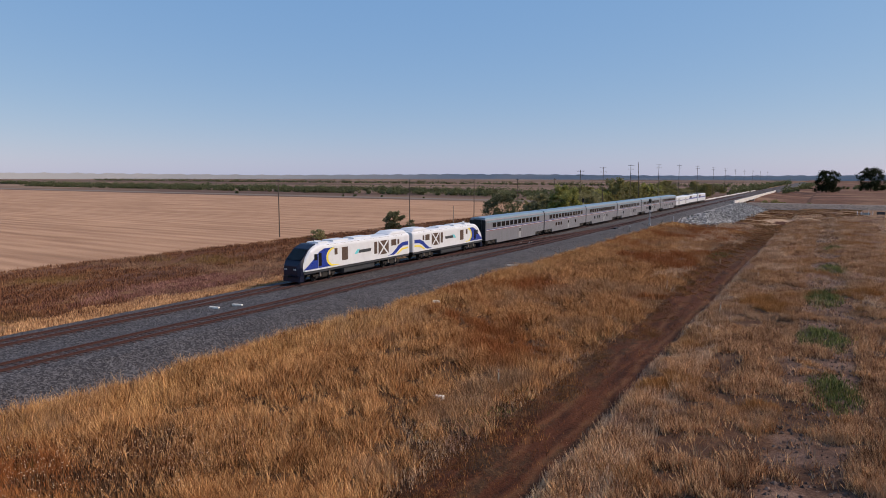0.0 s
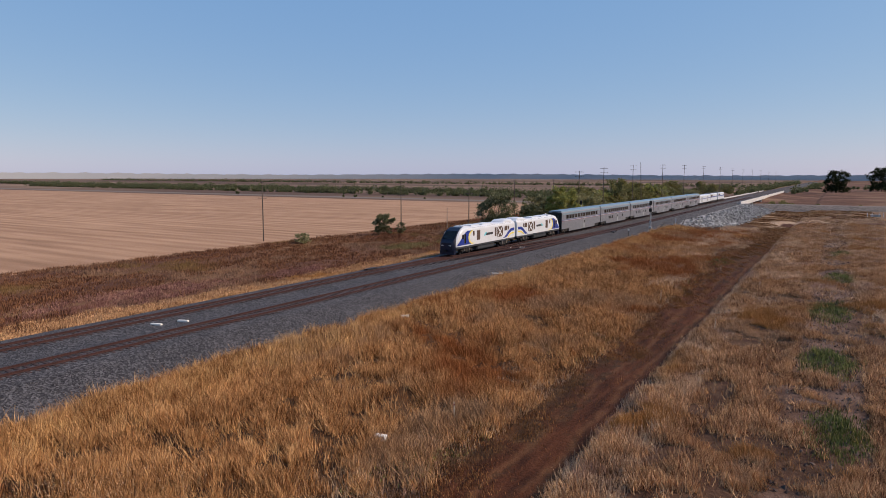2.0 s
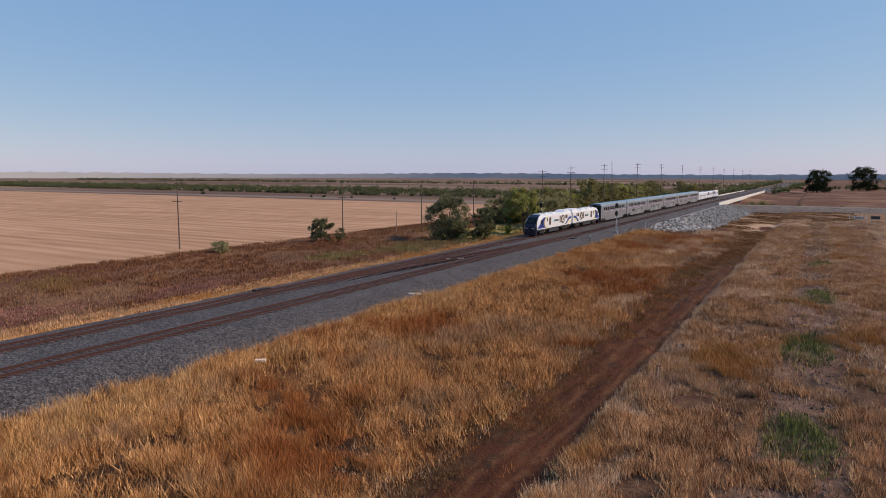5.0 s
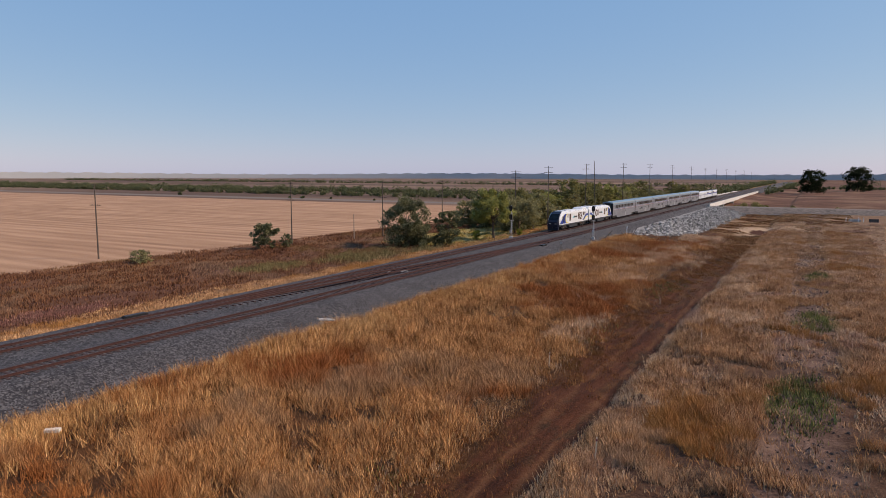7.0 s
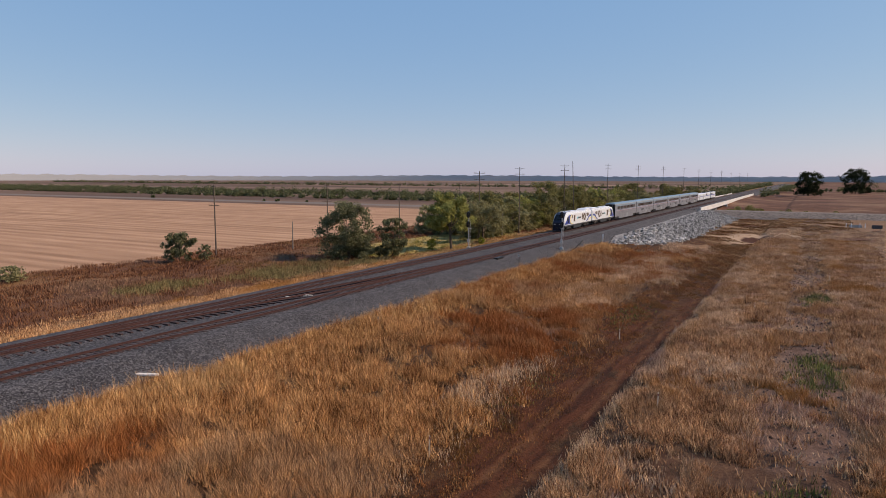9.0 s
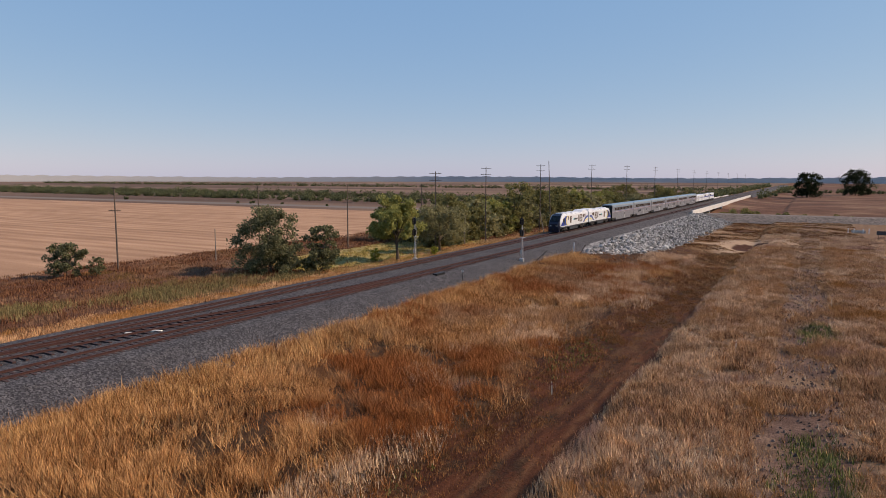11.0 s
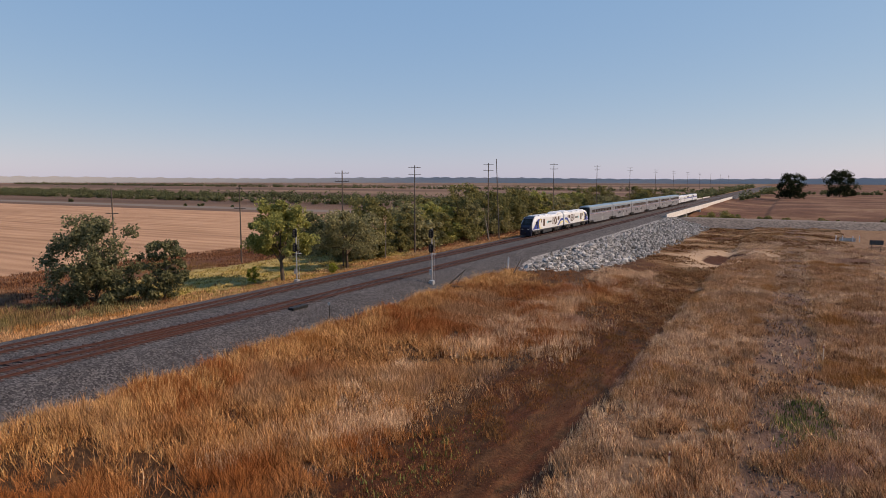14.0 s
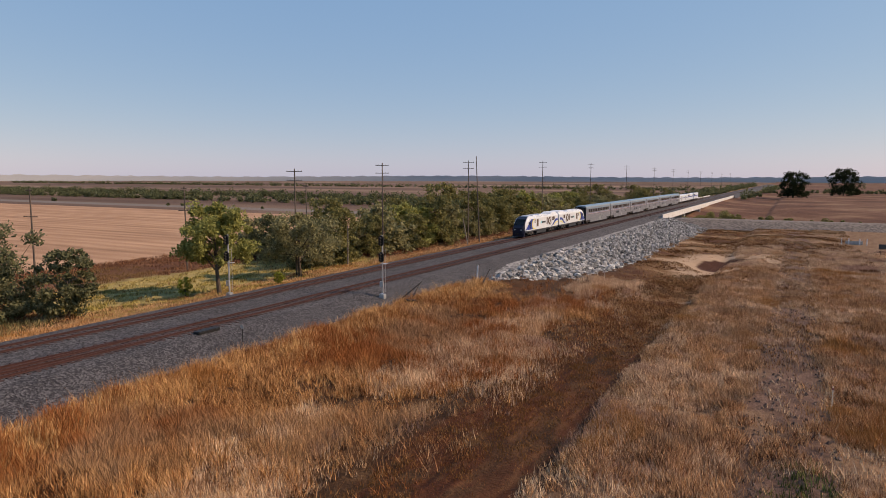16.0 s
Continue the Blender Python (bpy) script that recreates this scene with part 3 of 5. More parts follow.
def charger(label):
    """A streamlined diesel locomotive with a raked cab; nose at y = 0."""
    t = thing("diesel_locomotive", label, "locomotive", "train")
    L, W = 21.4, 1.49
    # white body behind the cab mask, with the roof falling to the nose
    part("body", loft(bmesh.new(), [ring(0.5, 1.33, 1.32, 2.25, 0.5), ring(1.1, 1.42, 1.32, 3.0, 0.6), ring(1.8, 1.47, 1.32, 3.68, 0.6), ring(2.6, W, 1.32, 4.08, 0.55), ring(3.4, W, 1.32, 4.22, 0.5), ring(L - 0.35, W, 1.32, 4.22, 0.5), ring(L - 0.1, W - 0.06, 1.35, 4.12, 0.5)]), WHITE, t)
    # black mask: nose, lower front and surround of the windscreen
    mask = part("nose", loft(bmesh.new(), [[(w0 * k, y, z) for k, z in ((-1, 0.9), (1, 0.9), (1, zm), (w1 / w0, zt), (-w1 / w0, zt), (-1, zm))]
                                           for y, w0, zm, w1, zt in ((0.0, 1.0, 1.7, 0.85, 2.0), (0.3, 1.28, 1.8, 1.1, 2.32), (0.52, 1.36, 1.85, 1.16, 2.55), (1.1, 1.2, 2.2, 1.14, 3.12), (1.8, 1.15, 2.4, 1.08, 3.78), (2.6, 1.1, 2.6, 0.98, 4.14), (3.1, 1.0, 2.6, 0.9, 4.24))]),
                NAVY, t, "black navy nose and windscreen surround")
    bm = bmesh.new()
    for z0, z1, y0, y1, w0, w1 in ((2.62, 3.72, 0.50, 1.66, 1.02, 0.96),):
        vs = [bm.verts.new(p) for p in ((-w0, y0, z0), (w0, y0, z0), (w1, y1, z1), (-w1, y1, z1))]
        f = bm.faces.new(vs)
        bmesh.ops.solidify(bm, geom=[f], thickness=0.05)
    part("windscreen", bm, SCREEN, mask)
    for s in (-1, 1):
        bm = bmesh.new()
        tube(bm, (s * 0.78, -0.02, 1.62), (s * 0.78, 0.12, 1.62), 0.11, 0.13, 12)
        tube(bm, (s * 0.55, -0.02, 1.62), (s * 0.55, 0.12, 1.62), 0.09, 0.11, 12)
        part("headlight", bm, LAMP_GLASS, mask)
    bm = box(bmesh.new(), -1.25, 1.25, 0.12, 0.9, 0.22, 0.9, 0.06)
    part("pilot", bm, NAVY, t, "dark front pilot plate")
    bm = tube(bmesh.new(), (0, 0.2, 0.85), (0, -0.25, 0.85), 0.1, 0.1, 8)
    box(bm, -0.14, 0.14, -0.45, -0.2, 0.7, 1.02, 0.04)
    part("coupler", bm, RUNNING, t)
    # sill, fuel tank and bogies
    bm = box(bmesh.new(), -1.44, 1.44, 0.6, L - 0.2, 1.02, 1.33, 0.03)
    part("sill", bm, DARKGREY, t, "dark grey sill")
    part("fuel_tank", box(bmesh.new(), -1.35, 1.35, 7.4, 13.6, 0.35, 1.02, 0.12), DARKGREY, t)
    wheelset_bogie(t, 4.2, 2.8, 0.53)
    wheelset_bogie(t, L - 4.0, 2.8, 0.53)
    sides("stripe", lambda b, s: plate(b, rect(0.7, L - 0.3, 1.36, 1.50), s * (W + 0.004), s * 0.012), WHITE, t, "white line above the sill")
    # blue cab side with a curved rear edge and its yellow arc
    blue = [(0.56, 1.52), (6.0, 1.52)] + [(5.5 - 1.3 * math.cos(radians(a)), 2.55 + 1.1 * math.sin(radians(a))) for a in range(-70, 91, 20)] + [(3.9, 3.65), (3.1, 3.36), (2.3, 2.72), (1.25, 1.95)]
    sides("cab_side", lambda b, s: plate(b, blue, s * (W + 0.003), s * 0.012), BLUE, t, "deep blue cab side panel")
    out = [(6.05, 1.52)] + [(5.55 - 1.3 * math.cos(radians(a)), 2.55 + 1.1 * math.sin(radians(a))) for a in range(-70, 91, 20)]
    inn = [(5.9 - 1.36 * math.cos(radians(a)), 2.55 + 0.98 * math.sin(radians(a))) for a in range(80, -71, -20)] + [(6.75, 1.52)]
    sides("arc_stripe", lambda b, s: plate(b, out + inn, s * (W + 0.004), s * 0.016), YELLOW, t, "yellow arc behind the cab")
    for y0, y1, z0, z1 in ((2.25, 2.75, 2.45, 3.15), (2.95, 3.45, 1.75, 3.2)):
        sides("cab_window", lambda b, s: plate(b, rect(y0, y1, z0, z1), s * (W + 0.016), s * 0.01), GLASS, t)
    # louvres, the crossed panel and small hatches
    for y0, y1, z0, z1 in ((5.7, 6.2, 2.75, 3.5), (7.0, 8.1, 1.95, 3.5), (13.3, 13.9, 2.05, 3.55), (17.0, 18.1, 2.75, 3.55), (18.4, 18.8, 2.85, 3.5)):
        lv = sides("louvre", lambda b, s: plate(b, rect(y0, y1, z0, z1), s * (W + 0.004), s * 0.012), LOUVER, t, "brown louvred grille")
        for s, panel in zip((-1, 1), lv):
            for k in range(5):
                z = z0 + (k + 0.5) * (z1 - z0) / 5
                part("slat", box(bmesh.new(), s * (W + 0.014), s * (W + 0.04), y0, y1, z - 0.02, z + 0.02), LOUVER, panel)
    x0, x1, z0, z1 = 14.2, 16.4, 1.85, 3.6
    panel = sides("crossed_panel", lambda b, s: plate(b, rect(x0, x1, z0, z1), s * (W + 0.004), s * 0.012), LOUVER, t, "brown grille crossed by white diagonals")
    for k in (0, 1):
        a, b2 = ((x0, z0), (x1, z1)) if k else ((x0, z1), (x1, z0))
        d = 0.16
        for s, face in zip((-1, 1), panel):
            part("diagonal", plate(bmesh.new(), [(a[0], a[1]), (a[0] + 2 * d, a[1]), (b2[0], b2[1]), (b2[0] - 2 * d, b2[1])], s * (W + 0.018 + 0.004 * k), s * 0.01), WHITE, face)
    # rear swoosh in blue and yellow
    up = [(16.2, 1.52), (17.0, 1.66), (17.8, 2.1), (18.6, 2.65), (19.5, 3.0), (20.9, 3.05)]
    lo = [(20.9, 2.55), (19.7, 2.5), (18.9, 2.2), (18.2, 1.75), (17.6, 1.52)]
    sides("swoosh", lambda b, s: plate(b, up + lo, s * (W + 0.004), s * 0.012), BLUE, t, "blue swoosh")
    up = [(18.15, 1.53), (18.7, 1.85), (19.4, 2.2), (20.9, 2.3)]
    lo = [(20.9, 2.08), (19.6, 2.0), (19.0, 1.75), (18.55, 1.53)]
    sides("swoosh", lambda b, s: plate(b, up + lo, s * (W + 0.004), s * 0.012), YELLOW, t, "yellow swoosh")
    # operator's mark as a plain shape and a bar
    sides("mark", lambda b, s: plate(b, [(9.3, 2.45), (9.9, 2.45), (10.5, 3.0), (9.9, 2.95)], s * (W + 0.004), s * 0.01), TEAL, t, "teal shape of a mark")
    sides("lettering", lambda b, s: plate(b, [(10.1, 2.5), (12.5, 2.5), (12.7, 2.88), (10.3, 2.88)], s * (W + 0.016), s * 0.006), DARKGREY, t, "dark bar of lettering")
    # roof gear
    step = part("roof_step", box(bmesh.new(), -0.05, 0.05, 0, 0.32, 3.92, 4.03), DARKGREY, t)
    step.location = (1.33, 4.5, 0)
    for k, y in enumerate(np.arange(4.5, L - 1.5, 0.62)):
        for s in (-1, 1):
            if k or s < 0:
                shared("roof_step", step.data, t, Matrix.Translation((s * 1.33, float(y), 0)))
    for y0, y1, h in ((3.6, 5.4, 4.34), (6.2, 9.0, 4.36), (10.0, 13.5, 4.34)):
        part("roof_hatch", box(bmesh.new(), -0.85, 0.85, y0, y1, 4.1, h, 0.05), WHITE, t)
    part("cooling_hood", loft(bmesh.new(), [ring(16.9, 1.2, 4.0, 4.26, 0.1), ring(17.8, 1.25, 4.0, 4.62, 0.3), ring(20.4, 1.25, 4.0, 4.62, 0.3), ring(20.9, 1.15, 4.0, 4.3, 0.15)]), WHITE, t, "raised white cooling hood")
    part("horn", tube(bmesh.new(), (0.4, 4.0, 4.5), (0.4, 3.4, 4.5), 0.05, 0.1, 8), STEEL, t)
    part("gangway", box(bmesh.new(), -0.75, 0.75, L - 0.12, L + 0.2, 1.1, 3.6, 0.04), RUNNING, t)
    sides("grab_rail", lambda b, s: tube(b, (s * 1.53, 2.86, 1.5), (s * 1.53, 2.86, 3.2), 0.02, 0.02, 6), STEEL, t)
    return t


def coach(label, lower):
    """A double-deck stainless coach with a row of upper windows."""
    t = thing("passenger_coach", label, "railway coach", "train")
    L, W = 25.5, 1.55
    part("body", loft(bmesh.new(), [ring(0.0, W, 1.05, 4.72, 0.42), ring(4.2, W, 1.05, 4.72, 0.42), ring(4.25, W, 0.42, 4.72, 0.42), ring(L - 4.25, W, 0.42, 4.72, 0.42), ring(L - 4.2, W, 1.05, 4.72, 0.42), ring(L, W, 1.05, 4.72, 0.42)]), CAR_SIDE, t)
    part("roof", loft(bmesh.new(), [ring(0.15, W - 0.16, 4.3, 4.93, 0.22), ring(L - 0.15, W - 0.16, 4.3, 4.93, 0.22)]), CAR_ROOF, t, "stainless roof with a blue sky reflection painted in")
    sides("letterboard", lambda b, s: plate(b, rect(0.3, L - 0.3, 4.05, 4.3), s * (W + 0.004), s * 0.012), CAR_ROOF, t)
    for z, m, lab in ((2.86, BLUE, "blue stripe"), (2.74, WHITE, "white stripe"), (2.64, RED, "red stripe")):
        sides("stripe", lambda b, s: plate(b, rect(0.1, L - 0.1, z, z + 0.075), s * (W + 0.004), s * 0.012), m, t, lab)
    sides("window_band", lambda b, s: plate(b, rect(2.3, L - 1.9, 3.12, 3.98), s * (W + 0.003), s * 0.008), CAR_SIDE, t)
    for s in (-1, 1):
        first = part("window", plate(bmesh.new(), rect(0, 1.32, 3.16, 3.94), s * (W + 0.012), s * 0.012), GLASS, t)
        first.location.y = 2.6
        for k in range(1, 12):
            shared("window", first.data, t, Matrix.Translation((0, 2.6 + k * 1.74, 0)))
        low = None
        for y in lower:
            if low is None:
                low = part("window", plate(bmesh.new(), rect(0, 0.8, 1.55, 2.2), s * (W + 0.004), s * 0.016), GLASS, t)
                low.location.y = y
            else:
                shared("window", low.data, t, Matrix.Translation((0, y, 0)))
    door = sides("door", lambda b, s: plate(b, rect(13.4, 14.4, 0.6, 2.5), s * (W + 0.004), s * 0.014), STEEL, t, "pale vestibule door")
    for s, leaf in zip((-1, 1), door):
        part("window", plate(bmesh.new(), rect(13.65, 14.15, 1.7, 2.3), s * (W + 0.02), s * 0.01), GLASS, leaf)
    for y0, y1 in ((-0.2, 0.02), (L - 0.02, L + 0.2)):
        part("gangway", box(bmesh.new(), -0.7, 0.7, y0, y1, 2.5, 4.6, 0.05), RUNNING, t, "black gangway bellows")
    sides("end_panel", lambda b, s: box(b, s * 0.75, s * 1.5, -0.03 , 0.0, 1.1, 4.5), RUNNING, t)
    part("underframe", box(bmesh.new(), -1.35, 1.35, 0.3, L - 0.3, 0.8, 1.06), RUNNING, t)
    wheelset_bogie(t, 2.5)
    wheelset_bogie(t, L - 2.5)
    return t


def baggage_car():
    t = thing("baggage_car", "silver white single-deck baggage car behind the coaches", "railway coach", "train")
    L, W = 25.5, 1.5
    part("body", loft(bmesh.new(), [ring(0, W, 1.0, 4.1, 0.4), ring(L, W, 1.0, 4.1, 0.4)]), WHITE, t)
    sides("stripe", lambda b, s: plate(b, rect(0.2, L - 0.2, 2.5, 2.75), s * (W + 0.004), s * 0.012), BLUE, t, "blue stripe")
    for y in (4.0, 17.0):
        sides("sliding_door", lambda b, s: plate(b, rect(y, y + 2.6, 1.2, 3.4), s * (W + 0.004), s * 0.03), STEEL, t)
    part("underframe", box(bmesh.new(), -1.3, 1.3, 0.3, L - 0.3, 0.75, 1.0), RUNNING, t)
    wheelset_bogie(t, 2.5)
    wheelset_bogie(t, L - 2.5)
    return t


def boxy_locomotive(label):
    t = thing("diesel_locomotive", label, "locomotive", "train")
    L, W = 20.6, 1.5
    part("body", loft(bmesh.new(), [ring(0.0, W, 1.15, 4.25, 0.4), ring(L - 2.4, W, 1.15, 4.25, 0.4), ring(L - 1.6, W - 0.08, 1.15, 3.7, 0.4), ring(L - 0.2, W - 0.25, 1.15, 2.8, 0.4)]), WHITE, t)
    sides("stripe", lambda b, s: plate(b, rect(0.3, L - 2.5, 2.5, 2.95), s * (W + 0.004), s * 0.012), BLUE, t, "blue band")
    sides("cab_window", lambda b, s: plate(b, rect(L - 3.9, L - 2.7, 2.9, 3.6), s * (W + 0.004), s * 0.02), GLASS, t)
    sides("louvre", lambda b, s: plate(b, rect(1.2, 5.2, 2.95, 3.75), s * (W + 0.004), s * 0.02), LOUVER, t)
    part("roof_hatch", box(bmesh.new(), -0.9, 0.9, 2, 12, 4.2, 4.45, 0.06), DARKGREY, t)
    part("sill", box(bmesh.new(), -1.45, 1.45, 0.1, L - 0.5, 0.85, 1.16), DARKGREY, t)
    part("fuel_tank", box(bmesh.new(), -1.3, 1.3, 7, 13, 0.35, 0.9, 0.1), RUNNING, t)
    wheelset_bogie(t, 3.4)
    wheelset_bogie(t, L - 3.6)
    return t


TRAIN = []                                   # (thing, metres behind the nose, turned round)


def build_train():
    a = charger("white and blue diesel locomotive with dark raked nose leading")
    TRAIN.append((a, 0.0, False))
    b = copy_thing(a, Matrix.Identity(4))
    b["label"] = "white and blue diesel locomotive coupled rear to rear"
    TRAIN.append((b, 43.4, True))
    y = 43.9
    lowers = ((), (6.2, 7.6, 9.0, 18.0), (6.0, 8.4, 9.6, 16.0), (5.5, 16.5, 18.0), (6.2, 7.6, 17.0), (6.0, 9.0, 16.0, 18.5))
    labels = ("silver double-deck coach with plain lower side", "silver double-deck coach with few lower windows", "silver double-deck lounge coach with tall windows",
              "silver double-deck coach amid the train", "silver double-deck coach farther down the train", "last silver double-deck coach before the baggage car")
    for lw, lab in zip(lowers, labels):
        TRAIN.append((coach(lab, lw), y, False))
        y += 25.91
    TRAIN.append((baggage_car(), y, False))
    y += 25.9
    p = boxy_locomotive("silver white boxy locomotive near the train's end")
    TRAIN.append((p, y, False))
    q = copy_thing(p, Matrix.Identity(4))
    q["label"] = "silver white boxy locomotive at the train's end"
    TRAIN.append((q, y + 21.0, False))


build_train()


# ---- grass and weeds ----
def lattice(x, y, size, seed):
    """Smooth random values between 0 and 1, in cells of that size."""
    g = np.random.default_rng(900 + seed).uniform(0, 1, (97, 97))
    u, v = x / size + 500, y / size + 500
    i, j = np.floor(u).astype(int), np.floor(v).astype(int)
    a, b = u - i, v - j
    a, b = a * a * (3 - 2 * a), b * b * (3 - 2 * b)
    i0, i1, j0, j1 = i % 97, (i + 1) % 97, j % 97, (j + 1) % 97
    return (g[i0, j0] * (1 - a) + g[i1, j0] * a) * (1 - b) + (g[i0, j1] * (1 - a) + g[i1, j1] * a) * b


def blades(name, label, n, xr, yr, height, width, material, seed, keep=None, lean=0.55, per=4, spread=0.16):
    """Tufts of thin stems on the ground, joined into one mesh."""
    rng = np.random.default_rng(seed)
    x = rng.uniform(xr[0], xr[1], n)
    y = yr[0] + (yr[1] - yr[0]) * rng.uniform(0, 1, n) ** 1.35
    if keep is not None:
        k = rng.uniform(0, 1, n) < keep(x, y)
        x, y = x[k], y[k]
    clump, fine = lattice(x, y, 2.4, seed), lattice(x, y, 0.7, seed + 50)
    tall = height * (0.35 + 0.6 * clump + 0.45 * fine) * rng.uniform(0.55, 1.25, len(x))
    z = ground_height(x, y) - 0.04
    m = len(x)
    v = np.empty((m, per, 3, 3))
    for k in range(per):
        a = rng.uniform(0, 2 * np.pi, m)
        bx, by = x + rng.normal(0, spread, m), y + rng.normal(0, spread, m)
        w = width * rng.uniform(0.6, 1.3, m)
        h = tall * rng.uniform(0.7, 1.1, m)
        ld = rng.uniform(0, 2 * np.pi, m)
        ln = h * lean * rng.uniform(0.1, 1.0, m)
        v[:, k, 0] = np.stack([bx - np.cos(a) * w, by - np.sin(a) * w, z], -1)
        v[:, k, 1] = np.stack([bx + np.cos(a) * w, by + np.sin(a) * w, z], -1)
        v[:, k, 2] = np.stack([bx + np.cos(ld) * ln - 0.08 * h, by + np.sin(ld) * ln, z + h], -1)
    v = v.reshape(-1, 3)
    f = np.arange(len(v)).reshape(-1, 3)
    me = bpy.data.meshes.new(name)
    me.vertices.add(len(v))
    me.vertices.foreach_set("co", v.ravel())
    me.loops.add(len(v))
    me.loops.foreach_set("vertex_index", f.ravel().astype(np.int32))
    me.polygons.add(len(f))
    me.polygons.foreach_set("loop_start", np.arange(0, len(v), 3).astype(np.int32))
    me.update(calc_edges=True)
    me.materials.append(material)
    tagged(new(name, me), label, "grass", kind="stuff")


def patch(x, y, spots):
    d = np.zeros_like(x)
    for cx, cy, rx, ry in spots:
        d = np.maximum(d, 1.2 - np.sqrt(((x - cx) / rx) ** 2 + ((y - cy) / ry) ** 2))
    return np.clip(d * 1.5, 0, 1)


GREEN_SPOTS = ((0.3, 84, 2.0, 6.0), (0.6, 62, 2.0, 4.5), (1.2, 47, 1.6, 4.0), (1.3, 110, 2.0, 5.0), (1.6, 142, 1.8, 5.0))


def thin(x, y, s=1.0):
    return 0.5 + 0.5 * np.sin(x * 0.9 * s + 1.7 * np.sin(y * 0.21 * s)) * np.sin(y * 0.37 * s + 0.9 * np.sin(x * 0.5))


blades("tall_dry_grass", "tall golden dry grass on the railway bank", 250000, (-37.2, -15.5), (10, 215), 0.92, 0.02, GRASS_GOLD, 1, lean=0.95,
       keep=lambda x, y: np.clip((x + 37.6) / 1.2, 0, 1) * np.clip((-14.6 - 3.4 * np.clip((y - 80) / 40, 0, 1) - x + 4 * (lattice(x, y, 4.0, 3) - 0.5)) / 4, 0.03, 1) * np.clip((0.6 * lattice(x, y, 1.3, 1) + 0.4 * lattice(x, y, 5.0, 2) - 0.33) * 5, 0.07, 1) * np.clip((200 - y) / 25, 0, 1) * (1 - 0.9 * ((y > 184) & (x < -24))), per=6, spread=0.13)
blades("crest_grass", "straw grass in painted sunlit tones along the ballast edge", 52000, (-37.4, -31.5), (8, 190), 1.0, 0.019, GRASS_STRAW, 13, lean=0.9, per=5, spread=0.13,
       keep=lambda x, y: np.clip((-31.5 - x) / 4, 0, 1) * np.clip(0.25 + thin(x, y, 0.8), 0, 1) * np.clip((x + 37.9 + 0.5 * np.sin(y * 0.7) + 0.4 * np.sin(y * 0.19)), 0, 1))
blades("toe_grass", "pale bleached grass at the foot of the bank", 22000, (-21, -15.3), (12, 185), 0.45, 0.014, GRASS_BLEACHED, 14, keep=lambda x, y: np.clip(1.4 * thin(x + 3, y, 0.7) - 0.3, 0, 1) * np.where(x > -15.6 - 3.4 * np.clip((y - 80) / 40, 0, 1), 0.1, 1.0))
blades("edge_grass", "bleached grass along the cut of the dirt track", 40000, (-10.6, -6.8), (12, 190), 0.55, 0.014, GRASS_BLEACHED, 15, keep=lambda x, y: np.clip(1.5 * thin(x + 5, y, 0.9), 0, 1))
blades("short_dry_grass", "short pale dry grass on the bank", 290000, (-10.0, 12.0), (18, 225), 0.62, 0.021, GRASS_PALE, 2, lean=0.9,
       keep=lambda x, y: np.clip((x + 10.3 + 2.0 * (lattice(x, y, 3.0, 4) - 0.5)) / 0.8, 0, 1) * np.clip((12 - x) / 4, 0, 1) * np.where((x > -1.6) & (x < 2.9), 0.06 + 0.7 * (lattice(x, y, 3.0, 8) > 0.6), 1.0) * (1 - 0.9 * patch(x, y, GREEN_SPOTS)) * np.clip((0.55 * lattice(x, y, 1.3, 5) + 0.45 * lattice(x, y, 4.5, 6) - 0.43) * 8, 0.03, 1), per=7, spread=0.14)
blades("bleached_grass", "thick bleached grass on the bank towards the creek", 190000, (-9.8, 22.0), (80, 262), 0.5, 0.024, GRASS_BLEACHED, 16, lean=0.9,
       keep=lambda x, y: np.clip((y - 80) / 30, 0, 1) * np.clip((x + 10.0 + 2.0 * (lattice(x, y, 3.0, 4) - 0.5)) / 1.5, 0, 1) * np.where((x > -1.6) & (x < 2.9), 0.06 + 0.6 * (lattice(x, y, 3.0, 8) > 0.6), 1.0) * (1 - 0.9 * patch(x, y, GREEN_SPOTS)) * np.clip((0.5 * lattice(x, y, 2.0, 9) + 0.5 * lattice(x, y, 6.0, 10) - 0.42) * 8, 0.03, 1), per=6, spread=0.16)
blades("bleached_bank_grass", "bleached grass drifts on the lower bank", 100000, (-27, -15.3), (92, 205), 0.8, 0.018, GRASS_BLEACHED, 18,
       keep=lambda x, y: np.clip((y - 92) / 30, 0, 1) * np.clip((x + 27) / 4, 0, 1) * np.clip((-17.6 - x) / 2.0, 0.06, 1) * np.clip((0.5 * lattice(x, y * 0.5, 2.5, 19) + 0.5 * lattice(x, y * 0.5, 6.0, 20) - 0.42) * 6, 0, 1), per=6, spread=0.25)
blades("track_weeds", "rust-brown low weeds over the dirt track", 42000, (-23, -7.5), (140, 215), 0.2, 0.022, MARSH_BROWN, 20,
       keep=lambda x, y: np.clip((y - 140) / 30, 0, 1) * np.clip(1.35 - np.abs(x + 14.6 + 3.0 * (lattice(x, y, 7.0, 24) - 0.5)) / 5.0, 0, 1) * np.clip((0.4 * lattice(x, y, 1.5, 21) + 0.6 * lattice(x, y, 5.0, 22) - 0.32) * 5, 0.05, 1), per=6, spread=0.3)
blades("stray_grass", "stray tufts along the dirt track", 85000, (-18.2, -10.6), (12, 215), 0.26, 0.016, MARSH_BROWN, 5, keep=lambda x, y: np.clip((-13.2 - x + 3.4 * (lattice(x, y, 3.0, 26) - 0.5)) / 1.2, 0.06, 1) * (0.4 + 0.7 * (thin(x, y, 2.0) > 0.55)))
